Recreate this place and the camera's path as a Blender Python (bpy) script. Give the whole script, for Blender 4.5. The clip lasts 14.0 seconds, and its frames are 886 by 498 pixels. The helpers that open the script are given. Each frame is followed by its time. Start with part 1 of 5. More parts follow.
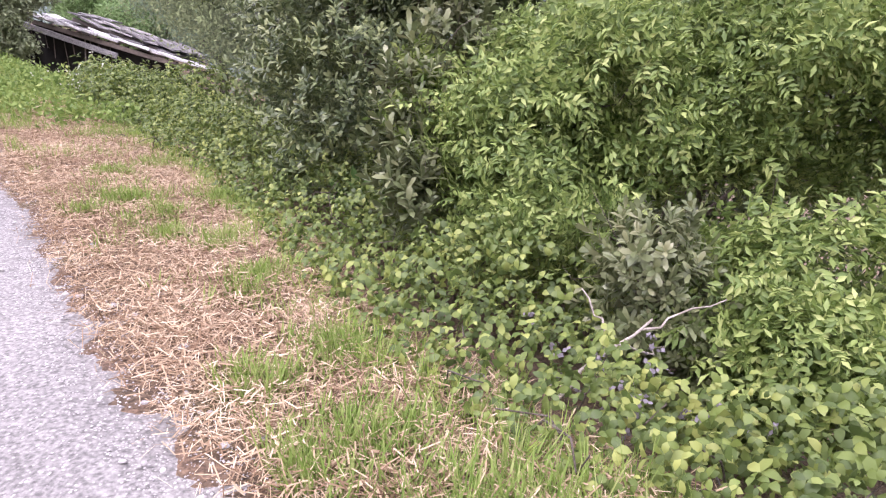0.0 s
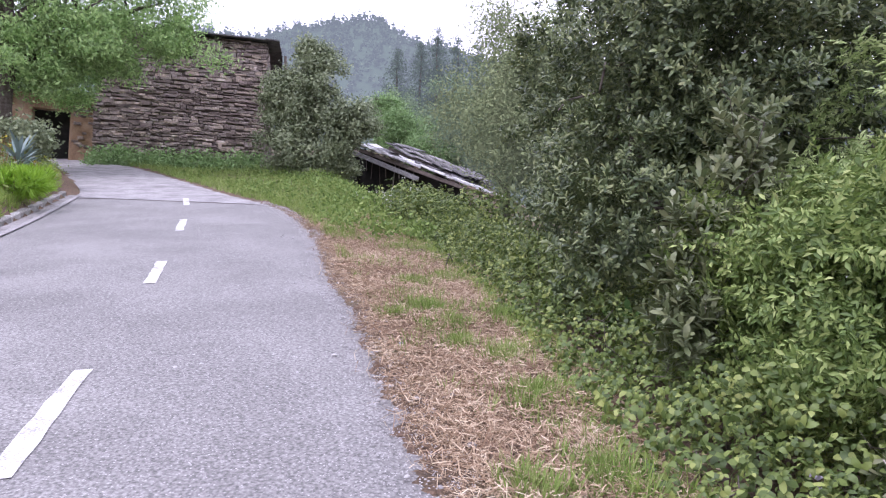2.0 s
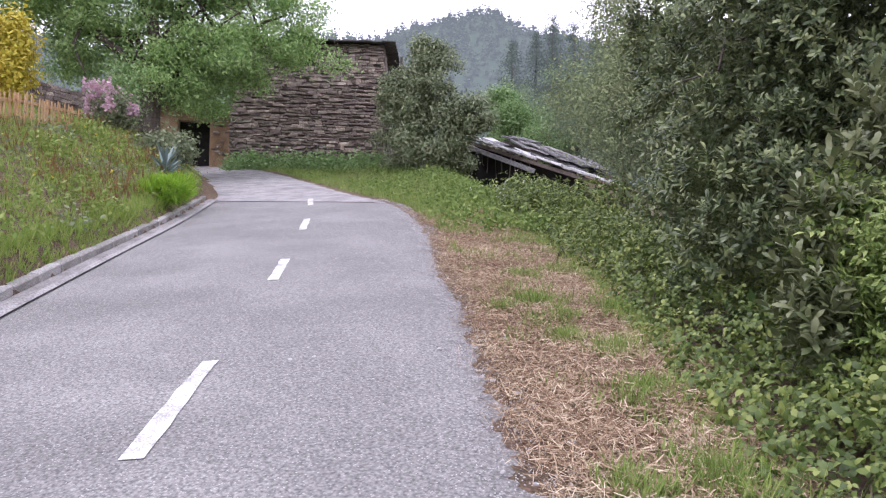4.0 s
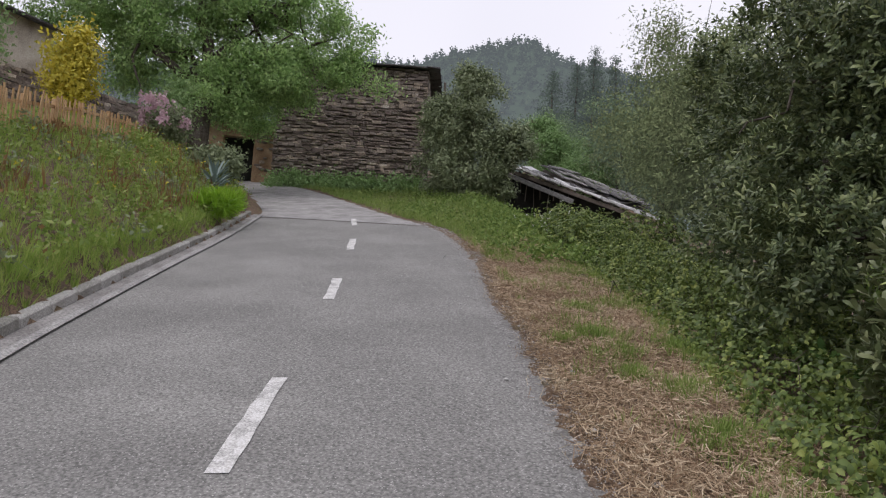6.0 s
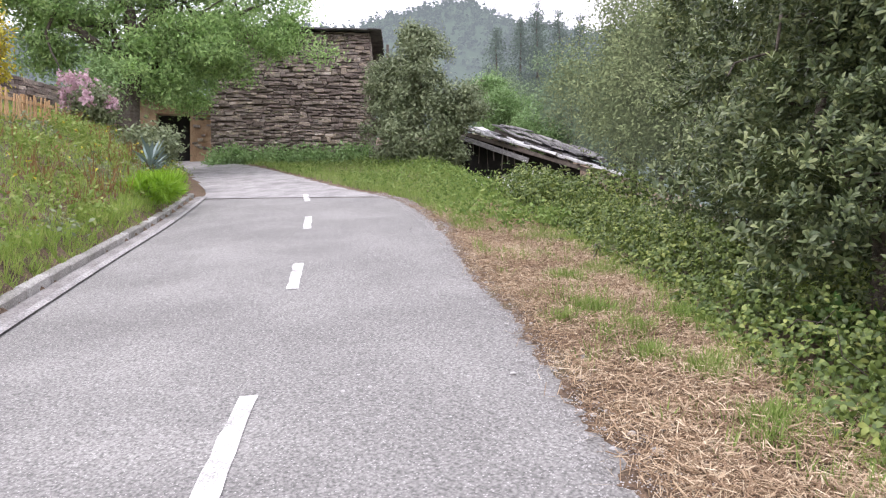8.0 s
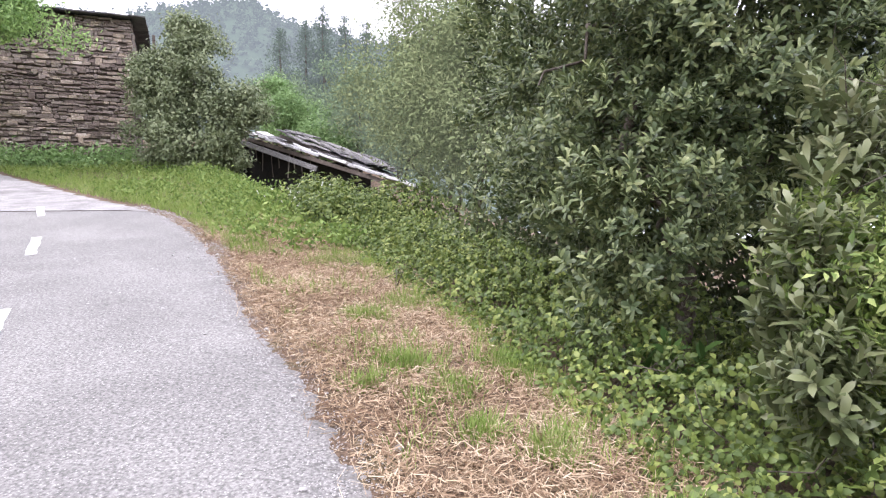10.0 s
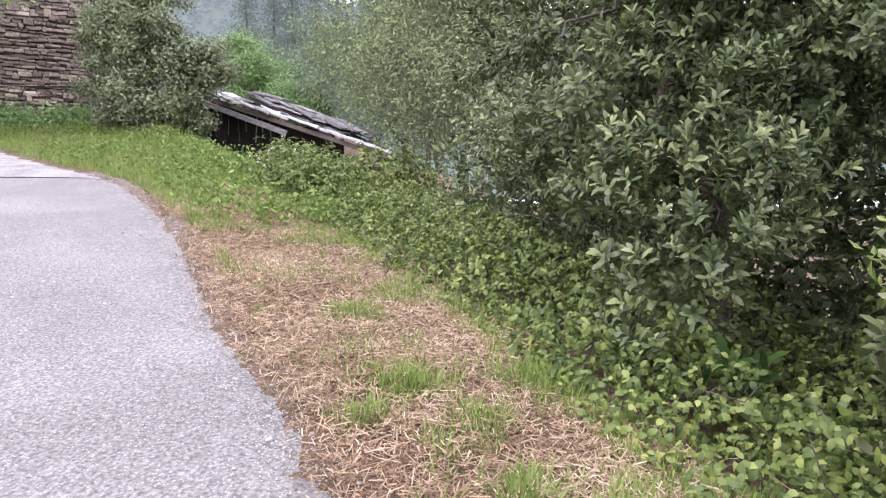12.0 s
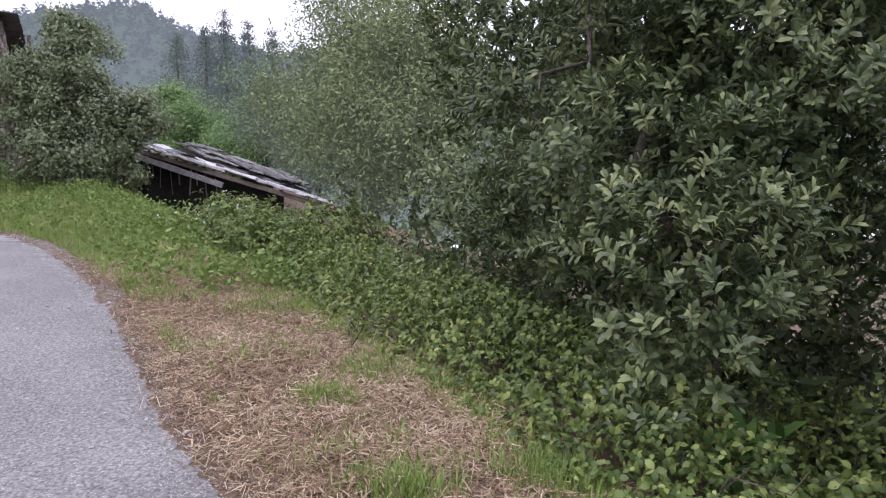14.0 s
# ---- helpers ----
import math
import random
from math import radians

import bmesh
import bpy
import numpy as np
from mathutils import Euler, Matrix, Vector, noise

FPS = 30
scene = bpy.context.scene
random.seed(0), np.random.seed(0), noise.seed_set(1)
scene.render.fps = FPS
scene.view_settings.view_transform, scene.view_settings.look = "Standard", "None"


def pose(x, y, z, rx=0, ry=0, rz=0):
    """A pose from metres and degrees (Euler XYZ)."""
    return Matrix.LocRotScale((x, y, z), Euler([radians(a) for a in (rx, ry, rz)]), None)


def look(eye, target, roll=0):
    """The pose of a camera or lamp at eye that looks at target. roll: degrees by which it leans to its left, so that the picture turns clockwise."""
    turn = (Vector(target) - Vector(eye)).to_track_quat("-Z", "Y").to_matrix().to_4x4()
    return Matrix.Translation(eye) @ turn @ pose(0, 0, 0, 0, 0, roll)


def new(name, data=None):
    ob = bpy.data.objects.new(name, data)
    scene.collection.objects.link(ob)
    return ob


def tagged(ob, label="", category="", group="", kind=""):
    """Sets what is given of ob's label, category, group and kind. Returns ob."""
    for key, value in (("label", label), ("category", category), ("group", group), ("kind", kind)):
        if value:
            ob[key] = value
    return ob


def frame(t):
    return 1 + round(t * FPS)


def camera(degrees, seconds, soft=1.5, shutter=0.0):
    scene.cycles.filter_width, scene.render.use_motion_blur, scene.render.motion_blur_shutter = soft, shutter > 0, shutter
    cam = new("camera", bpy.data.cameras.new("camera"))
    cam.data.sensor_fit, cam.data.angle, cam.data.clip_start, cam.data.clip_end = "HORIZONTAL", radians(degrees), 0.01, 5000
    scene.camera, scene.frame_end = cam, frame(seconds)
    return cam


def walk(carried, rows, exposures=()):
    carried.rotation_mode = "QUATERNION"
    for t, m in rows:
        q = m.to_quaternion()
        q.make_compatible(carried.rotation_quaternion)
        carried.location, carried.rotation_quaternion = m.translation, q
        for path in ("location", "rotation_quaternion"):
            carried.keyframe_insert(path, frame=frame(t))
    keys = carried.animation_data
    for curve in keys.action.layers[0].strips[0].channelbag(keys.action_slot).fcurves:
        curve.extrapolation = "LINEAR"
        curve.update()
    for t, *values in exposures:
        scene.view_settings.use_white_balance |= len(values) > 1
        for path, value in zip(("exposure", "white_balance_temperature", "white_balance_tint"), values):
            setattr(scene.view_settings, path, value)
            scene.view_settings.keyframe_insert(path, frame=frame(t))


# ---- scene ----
cam = camera(67.9, 14.0, soft=1.2)
PATH = [
    (0, (0.217, -0.228, 1.365), (0.190, 1.746, 1.042), -2.7),
    (0.5, (0.224, -0.389, 1.421), (-0.036, 1.590, 1.299), -0.7),
    (1, (0.321, -0.439, 1.416), (-0.125, 1.508, 1.506), 0.5),
    (1.5, (0.241, -0.498, 1.419), (-0.307, 1.425, 1.451), 1.6),
    (2, (0.144, -0.598, 1.432), (-0.631, 1.246, 1.478), 2),
    (4.3, (0.260, -0.514, 1.444), (-0.838, 1.157, 1.458), 0.9),
    (4.5, (0.220, -0.558, 1.450), (-0.857, 1.127, 1.460), 1),
    (5, (0.125, -0.621, 1.451), (-1.040, 1.003, 1.514), 1.6),
    (5.5, (0.057, -0.673, 1.445), (-1.137, 0.929, 1.533), 3.3),
    (6, (-0.012, -0.719, 1.453), (-1.178, 0.903, 1.540), 4),
    (6.5, (-0.105, -0.621, 1.453), (-1.378, 0.918, 1.557), 0.8),
    (7, (-0.215, -0.411, 1.531), (-1.530, 1.096, 1.508), -2.2),
    (7.5, (-0.376, -0.332, 1.507), (-1.579, 1.265, 1.462), 0.5),
    (8, (-0.606, -0.278, 1.568), (-1.649, 1.429, 1.554), -0.3),
    (8.5, (-0.790, -0.103, 1.546), (-1.602, 1.724, 1.596), 0.7),
    (8.7, (-0.840, 0.037, 1.581), (-1.493, 1.921, 1.739), -0.9),
    (10.8, (-1.260, 1.171, 1.818), (-1.708, 3.119, 1.739), -1.7),
    (11, (-1.298, 1.237, 1.818), (-1.837, 3.162, 1.758), -1.4),
    (11.5, (-1.457, 1.499, 1.869), (-1.974, 3.429, 1.785), -2.7),
    (12, (-1.573, 1.728, 1.928), (-1.945, 3.690, 1.822), -1),
    (12.5, (-1.635, 2.014, 2.023), (-2.128, 3.952, 2.011), -3),
    (13, (-1.680, 2.096, 2.042), (-2.184, 4.031, 2.075), -2.8),
    (13.5, (-1.799, 2.099, 2.079), (-2.070, 4.078, 2.195), -3.1),
    (14, (-1.916, 2.118, 2.078), (-2.097, 4.110, 2.104), -2.6),
]
STOPS = [(0, 1.66, 6150, 36), (0.5, 1.66, 5900, 36), (1, 1.30, 5600, 38), (1.5, 0.75, 5650, 36), (2, 1.08, 5700, 33), (4.5, 0.78, 6100, 26), (5, 0.30, 6300, 20), (6, 0.0, 6300, 18), (6.5, 0.03, 6300, 18), (7, 0.30, 6300, 18), (7.5, 1.18, 6300, 19), (8, 1.16, 6200, 22), (8.5, 1.20, 6050, 25), (8.7, 0.45, 6050, 25), (9.2, 1.0, 6050, 25), (10.8, 1.58, 6150, 23), (11.5, 1.58, 6150, 25), (12, 1.48, 6050, 28), (12.5, 1.30, 6000, 31), (13, 1.38, 5950, 31), (13.5, 0.80, 5900, 29), (14, 0.72, 5850, 28)]
walk(cam, [(t, look(eye, target, roll)) for t, eye, target, roll in PATH], STOPS)

# ---- light ----
world = bpy.data.worlds.new("overcast_sky")
scene.world = world
world.use_nodes = True
wn, wl = world.node_tree.nodes, world.node_tree.links
sky = wn.new("ShaderNodeTexSky")
sky.sky_type, sky.sun_disc = "NISHITA", False
sky.sun_elevation, sky.sun_rotation = radians(58), radians(150)
sky.air_density, sky.dust_density = 1.0, 4.0
pale = wn.new("ShaderNodeHueSaturation")
pale.inputs["Saturation"].default_value = 0.18
wl.new(sky.outputs[0], pale.inputs["Color"])
cloud_noise = wn.new("ShaderNodeTexNoise")
cloud_noise.inputs["Scale"].default_value = 2.2
cloud_ramp = wn.new("ShaderNodeValToRGB")
cloud_ramp.color_ramp.elements[0].color = (8.3, 8.5, 9.0, 1)
cloud_ramp.color_ramp.elements[1].color = (10.4, 10.4, 10.6, 1)
wl.new(cloud_noise.outputs[0], cloud_ramp.inputs[0])
veil = wn.new("ShaderNodeMixRGB")
veil.inputs[0].default_value = 0.8
wl.new(pale.outputs[0], veil.inputs[1])
wl.new(cloud_ramp.outputs[0], veil.inputs[2])
wl.new(veil.outputs[0], wn["Background"].inputs[0])
wn["Background"].inputs[1].default_value = 0.11
sun = new("sun", bpy.data.lights.new("sun", "SUN"))
sun.data.energy, sun.data.angle, sun.data.color = 0.9, radians(20), (1.0, 0.97, 0.92)
sun.matrix_world = pose(0, 0, 40, 32, 0, -30)

# ---- materials ----


def ramp_colors(ramp, colors):
    cr = ramp.color_ramp
    while len(cr.elements) < len(colors):
        cr.elements.new(0.5)
    for i, c in enumerate(colors):
        cr.elements[i].position = i / (len(colors) - 1)
        cr.elements[i].color = (*c, 1)


def surface(name, colors, scale=6.0, fine=60.0, rough=0.8, bump=0.3, per="none", metal=0.0, speck=0.25, depth=0.01):
    """A rough surface: two scales of noise between colours, fine specks and relief."""
    m = bpy.data.materials.new(name)
    m.use_nodes = True
    n, l = m.node_tree.nodes, m.node_tree.links
    b = n["Principled BSDF"]
    tc = n.new("ShaderNodeTexCoord")
    big = n.new("ShaderNodeTexNoise")
    big.inputs["Scale"].default_value, big.inputs["Detail"].default_value = scale, 5
    small = n.new("ShaderNodeTexNoise")
    small.inputs["Scale"].default_value, small.inputs["Detail"].default_value = fine, 3
    l.new(tc.outputs["Object"], big.inputs["Vector"])
    l.new(tc.outputs["Object"], small.inputs["Vector"])
    ramp = n.new("ShaderNodeValToRGB")
    ramp_colors(ramp, colors)
    key = n.new("ShaderNodeMapRange")
    key.inputs[1].default_value, key.inputs[2].default_value = 0.3, 0.7
    l.new(big.outputs[0], key.inputs[0])
    value = key.outputs[0]
    if per != "none":
        source = n.new("ShaderNodeObjectInfo").outputs["Random"] if per == "object" else n.new("ShaderNodeNewGeometry").outputs["Random Per Island"]
        mixv = n.new("ShaderNodeMath")
        mixv.operation = "MULTIPLY_ADD"
        mixv.inputs[1].default_value = 0.35
        l.new(value, mixv.inputs[0])
        part_r = n.new("ShaderNodeMath")
        part_r.operation = "MULTIPLY"
        part_r.inputs[1].default_value = 0.65
        l.new(source, part_r.inputs[0])
        l.new(part_r.outputs[0], mixv.inputs[2])
        value = mixv.outputs[0]
    l.new(value, ramp.inputs[0])
    over = n.new("ShaderNodeMixRGB")
    over.blend_type = "OVERLAY"
    over.inputs[0].default_value = speck
    crisp = n.new("ShaderNodeMapRange")
    crisp.inputs[1].default_value, crisp.inputs[2].default_value = 0.32, 0.68
    l.new(small.outputs[0], crisp.inputs[0])
    l.new(ramp.outputs[0], over.inputs[1])
    l.new(crisp.outputs[0], over.inputs[2])
    l.new(over.outputs[0], b.inputs["Base Color"])
    b.inputs["Roughness"].default_value, b.inputs["Metallic"].default_value = rough, metal
    if bump:
        bp = n.new("ShaderNodeBump")
        bp.inputs["Strength"].default_value, bp.inputs["Distance"].default_value = bump, depth
        l.new(small.outputs[0], bp.inputs["Height"])
        l.new(bp.outputs[0], b.inputs["Normal"])
    return m


def leaf(name, colors, rough=0.5, through_light=0.3, spec=0.4):
    """Leaves: a tone of its own for each, some light passing through."""
    m = bpy.data.materials.new(name)
    m.use_nodes = True
    n, l = m.node_tree.nodes, m.node_tree.links
    b = n["Principled BSDF"]
    geo = n.new("ShaderNodeNewGeometry")
    tc = n.new("ShaderNodeTexCoord")
    noise_n = n.new("ShaderNodeTexNoise")
    noise_n.inputs["Scale"].default_value = 1.3
    l.new(tc.outputs["Object"], noise_n.inputs["Vector"])
    add = n.new("ShaderNodeMath")
    add.operation = "MULTIPLY_ADD"
    add.inputs[1].default_value = 0.6
    l.new(geo.outputs["Random Per Island"], add.inputs[0])
    half = n.new("ShaderNodeMath")
    half.operation = "MULTIPLY"
    half.inputs[1].default_value = 0.45
    l.new(noise_n.outputs[0], half.inputs[0])
    l.new(half.outputs[0], add.inputs[2])
    ramp = n.new("ShaderNodeValToRGB")
    ramp_colors(ramp, colors)
    l.new(add.outputs[0], ramp.inputs[0])
    l.new(ramp.outputs[0], b.inputs["Base Color"])
    b.inputs["Roughness"].default_value = rough
    b.inputs["Specular IOR Level"].default_value = spec
    tr = n.new("ShaderNodeBsdfTranslucent")
    l.new(ramp.outputs[0], tr.inputs[0])
    mix = n.new("ShaderNodeMixShader")
    mix.inputs[0].default_value = through_light
    l.new(b.outputs[0], mix.inputs[1])
    l.new(tr.outputs[0], mix.inputs[2])
    l.new(mix.outputs[0], n["Material Output"].inputs[0])
    return m


def haze_leaf(name, colors, glow, strength):
    """Far woods: a faint emission on the leaves themselves stands in for haze."""
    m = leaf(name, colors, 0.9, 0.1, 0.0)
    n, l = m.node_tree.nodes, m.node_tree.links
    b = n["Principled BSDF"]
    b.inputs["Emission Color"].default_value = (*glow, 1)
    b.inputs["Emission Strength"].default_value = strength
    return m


ASPHALT = surface("asphalt", [(0.164, 0.160, 0.150), (0.198, 0.194, 0.182), (0.242, 0.237, 0.222)], 0.8, 52, 0.85, 0.5, speck=0.45, depth=0.012)
CONCRETE = surface("concrete", [(0.19, 0.183, 0.175), (0.28, 0.27, 0.262), (0.36, 0.35, 0.335)], 2.2, 40, 0.85, 0.5, speck=0.4)
GUTTER = surface("stained_concrete", [(0.15, 0.14, 0.13), (0.22, 0.21, 0.20), (0.29, 0.28, 0.265)], 1.8, 40, 0.9, 0.5, speck=0.4)
KERB = surface("kerb_concrete", [(0.16, 0.155, 0.13), (0.30, 0.29, 0.265), (0.42, 0.41, 0.385)], 5, 45, 0.9, 0.6, per="object", speck=0.4)


def aggregate(m, scale, light, share):
    """Pale chips of stone showing in a worn surface."""
    n, l = m.node_tree.nodes, m.node_tree.links
    b = n["Principled BSDF"]
    tc = n.new("ShaderNodeTexCoord")
    cells = n.new("ShaderNodeTexVoronoi")
    cells.inputs["Scale"].default_value = scale
    l.new(tc.outputs["Object"], cells.inputs["Vector"])
    pick = n.new("ShaderNodeMapRange")
    pick.inputs[1].default_value, pick.inputs[2].default_value = 1 - share, 1.0
    tone = n.new("ShaderNodeSeparateColor")
    l.new(cells.outputs["Color"], tone.inputs[0])
    l.new(tone.outputs[0], pick.inputs[0])
    core = n.new("ShaderNodeMapRange")
    core.inputs[1].default_value, core.inputs[2].default_value = 0.5, 0.2
    l.new(cells.outputs["Distance"], core.inputs[0])
    both = n.new("ShaderNodeMath")
    both.operation = "MULTIPLY"
    l.new(pick.outputs[0], both.inputs[0])
    l.new(core.outputs[0], both.inputs[1])
    dark = n.new("ShaderNodeMapRange")
    dark.inputs[1].default_value, dark.inputs[2].default_value = 0.0, 1.0
    dark.inputs[3].default_value, dark.inputs[4].default_value = 0.80, 1.10
    l.new(tone.outputs[1], dark.inputs[0])
    grain = n.new("ShaderNodeMixRGB")
    grain.blend_type, grain.inputs[0].default_value = "MULTIPLY", 1.0
    l.new(b.inputs["Base Color"].links[0].from_socket, grain.inputs[1])
    l.new(dark.outputs[0], grain.inputs[2])
    mix = n.new("ShaderNodeMixRGB")
    mix.inputs[2].default_value = (*light, 1)
    l.new(both.outputs[0], mix.inputs[0])
    l.new(grain.outputs[0], mix.inputs[1])
    l.new(mix.outputs[0], b.inputs["Base Color"])


aggregate(ASPHALT, 80, (0.50, 0.48, 0.46), 0.3)
PAINT = surface("road_paint", [(0.30, 0.295, 0.28), (0.56, 0.55, 0.53), (0.66, 0.65, 0.63)], 9, 80, 0.7, 0.5, speck=0.4)
EARTH = surface("earth", [(0.09, 0.065, 0.04), (0.15, 0.10, 0.065), (0.12, 0.10, 0.05)], 2.5, 50, 0.95, 0.9, speck=0.5, depth=0.03)
STONE = surface("wall_stone", [(0.075, 0.06, 0.054), (0.15, 0.118, 0.10), (0.22, 0.178, 0.15), (0.27, 0.235, 0.205), (0.36, 0.29, 0.22), (0.66, 0.60, 0.52)], 3, 30, 0.9, 0.7, per="object", speck=0.5, depth=0.02)
STONES = surface("joined_stone", [(0.075, 0.06, 0.054), (0.15, 0.118, 0.10), (0.22, 0.178, 0.15), (0.27, 0.235, 0.205), (0.36, 0.29, 0.22), (0.66, 0.60, 0.52)], 3, 30, 0.9, 0.7, per="island", speck=0.5, depth=0.02)
MORTAR = surface("dark_mortar", [(0.10, 0.082, 0.07), (0.19, 0.16, 0.135)], 4, 40, 0.95, 0.6)
PLASTER = surface("old_plaster", [(0.32, 0.26, 0.20), (0.62, 0.55, 0.46), (0.74, 0.69, 0.60)], 1.1, 30, 0.9, 0.5)
OCHRE = surface("ochre_render", [(0.24, 0.152, 0.088), (0.36, 0.24, 0.144), (0.4, 0.304, 0.208)], 2, 30, 0.9, 0.5)
SLATE = surface("slate", [(0.05, 0.05, 0.055), (0.10, 0.10, 0.105), (0.17, 0.165, 0.16)], 4, 30, 0.95, 0.6, per="island", speck=0.4)
PALE_SLAB = surface("weathered_slab", [(0.34, 0.34, 0.34), (0.62, 0.62, 0.62), (0.8, 0.8, 0.79)], 5, 30, 0.8, 0.5, per="object", speck=0.4)
GREY_SLAB = surface("lichen_slab", [(0.10, 0.10, 0.10), (0.20, 0.195, 0.19), (0.34, 0.335, 0.32)], 5, 30, 0.9, 0.6, per="object", speck=0.5)
OLD_WOOD = surface("weathered_wood", [(0.07, 0.055, 0.045), (0.14, 0.115, 0.095), (0.2, 0.18, 0.16)], 6, 60, 0.85, 0.6, per="object")
PICKET_WOOD = surface("picket_wood", [(0.33, 0.2, 0.09), (0.46, 0.29, 0.14), (0.52, 0.36, 0.2)], 6, 60, 0.75, 0.4, per="object")
# near-black: shade inside openings is put into this colour; the road joint's too
DARK = surface("shade_and_joint_black", [(0.012, 0.012, 0.012), (0.03, 0.028, 0.026)], 3, 30, 0.95, 0.2)
BARK = surface("bark", [(0.05, 0.04, 0.03), (0.11, 0.09, 0.07), (0.16, 0.14, 0.12)], 8, 60, 0.95, 1.0, depth=0.02)
PEBBLE = surface("pebble", [(0.255, 0.246, 0.238), (0.425, 0.416, 0.399), (0.527, 0.51, 0.493)], 10, 60, 0.8, 0.4, per="object")
LAUREL = leaf("laurel_leaf", [(0.023, 0.038, 0.016), (0.067, 0.097, 0.04), (0.165, 0.208, 0.088), (0.375, 0.40, 0.175)], 0.45, 0.14, 0.4)
PALE_LAUREL = leaf("pale_laurel_leaf", [(0.068, 0.092, 0.036), (0.12, 0.152, 0.064), (0.188, 0.216, 0.1), (0.272, 0.272, 0.144)], 0.4, 0.2, 0.5)
ELDER = leaf("elder_leaf", [(0.045, 0.078, 0.02), (0.12, 0.19, 0.045), (0.27, 0.36, 0.10), (0.60, 0.65, 0.26)], 0.5, 0.35)
BRAMBLE = leaf("bramble_leaf", [(0.03, 0.05, 0.014), (0.08, 0.125, 0.03), (0.165, 0.225, 0.052), (0.45, 0.48, 0.14)], 0.5, 0.28)
DOCK = leaf("dock_leaf", [(0.035, 0.075, 0.02), (0.06, 0.12, 0.03), (0.09, 0.16, 0.04)], 0.7, 0.25, 0.1)
GRASS = leaf("grass_blade", [(0.10, 0.17, 0.035), (0.18, 0.28, 0.06), (0.28, 0.37, 0.10), (0.44, 0.43, 0.21)], 0.6, 0.35, 0.25)
BANKGRASS = leaf("meadow_blade", [(0.132, 0.22, 0.044), (0.231, 0.352, 0.066), (0.33, 0.429, 0.099), (0.462, 0.418, 0.187)], 0.6, 0.35, 0.25)
RUSSET = leaf("russet_seed_head", [(0.16, 0.10, 0.05), (0.24, 0.14, 0.06), (0.3, 0.2, 0.09)], 0.7, 0.3, 0.2)
STRAW = leaf("dry_straw", [(0.075, 0.042, 0.026), (0.235, 0.155, 0.095), (0.49, 0.375, 0.245), (0.86, 0.76, 0.57)], 0.8, 0.15, 0.2)
TREELEAF = leaf("tree_leaf", [(0.14, 0.218, 0.086), (0.25, 0.39, 0.14), (0.39, 0.562, 0.203), (0.53, 0.686, 0.281)], 0.55, 0.4)
SHRUBLEAF = leaf("shrub_leaf", [(0.11, 0.145, 0.075), (0.20, 0.245, 0.13), (0.33, 0.37, 0.20)], 0.55, 0.25)
LIGHTLEAF = leaf("light_leaf", [(0.13, 0.221, 0.085), (0.221, 0.351, 0.13), (0.312, 0.442, 0.182)], 0.55, 0.3)
# these four leaf materials give off light in place of haze
FARLEAF = haze_leaf("far_tree_leaf", [(0.072, 0.12, 0.06), (0.132, 0.198, 0.096), (0.204, 0.276, 0.144)], (0.57, 0.62, 0.56), 0.055)
HILLWOOD = haze_leaf("hill_wood", [(0.02, 0.035, 0.02), (0.05, 0.075, 0.04), (0.09, 0.12, 0.07)], (0.53, 0.60, 0.65), 0.2)
SLOPELEAF = haze_leaf("slope_tree_leaf", [(0.10, 0.135, 0.06), (0.19, 0.235, 0.105), (0.32, 0.36, 0.18)], (0.58, 0.62, 0.54), 0.02)
PINELEAF = haze_leaf("conifer_needles", [(0.035, 0.06, 0.035), (0.06, 0.095, 0.055), (0.10, 0.145, 0.09)], (0.55, 0.62, 0.64), 0.07)
SAPLING = leaf("sapling_leaf", [(0.14, 0.20, 0.07), (0.27, 0.37, 0.13), (0.42, 0.52, 0.21), (0.62, 0.68, 0.36)], 0.5, 0.4)
YELLOW = leaf("yellow_blossom", [(0.30, 0.33, 0.05), (0.55, 0.47, 0.05), (0.66, 0.56, 0.07)], 0.6, 0.3)
PINK = leaf("pink_blossom", [(0.5, 0.3, 0.36), (0.66, 0.47, 0.53), (0.75, 0.6, 0.64)], 0.6, 0.3)
LILAC = leaf("lilac_blossom", [(0.22, 0.20, 0.23), (0.34, 0.31, 0.35)], 0.7, 0.3)
WHITE = leaf("white_blossom", [(0.5, 0.52, 0.45), (0.75, 0.76, 0.7)], 0.7, 0.3)
BLUEGREEN = leaf("blue_green_leaf", [(0.13, 0.19, 0.17), (0.22, 0.29, 0.27)], 0.5, 0.2)
WEEDLEAF = leaf("weed_leaf", [(0.10, 0.165, 0.03), (0.17, 0.26, 0.05), (0.26, 0.345, 0.08), (0.40, 0.40, 0.15)], 0.55, 0.35)
NETTLE = leaf("nettle_leaf", [(0.07, 0.125, 0.03), (0.13, 0.21, 0.05), (0.21, 0.30, 0.075), (0.34, 0.40, 0.13)], 0.6, 0.3, 0.25)
LIMELEAF = leaf("lime_leaf", [(0.14, 0.27, 0.02), (0.24, 0.42, 0.03), (0.32, 0.5, 0.05)], 0.5, 0.35)
TWIG = surface("bare_twig", [(0.24, 0.21, 0.18), (0.42, 0.38, 0.33)], 9, 80, 0.9, 0.4)

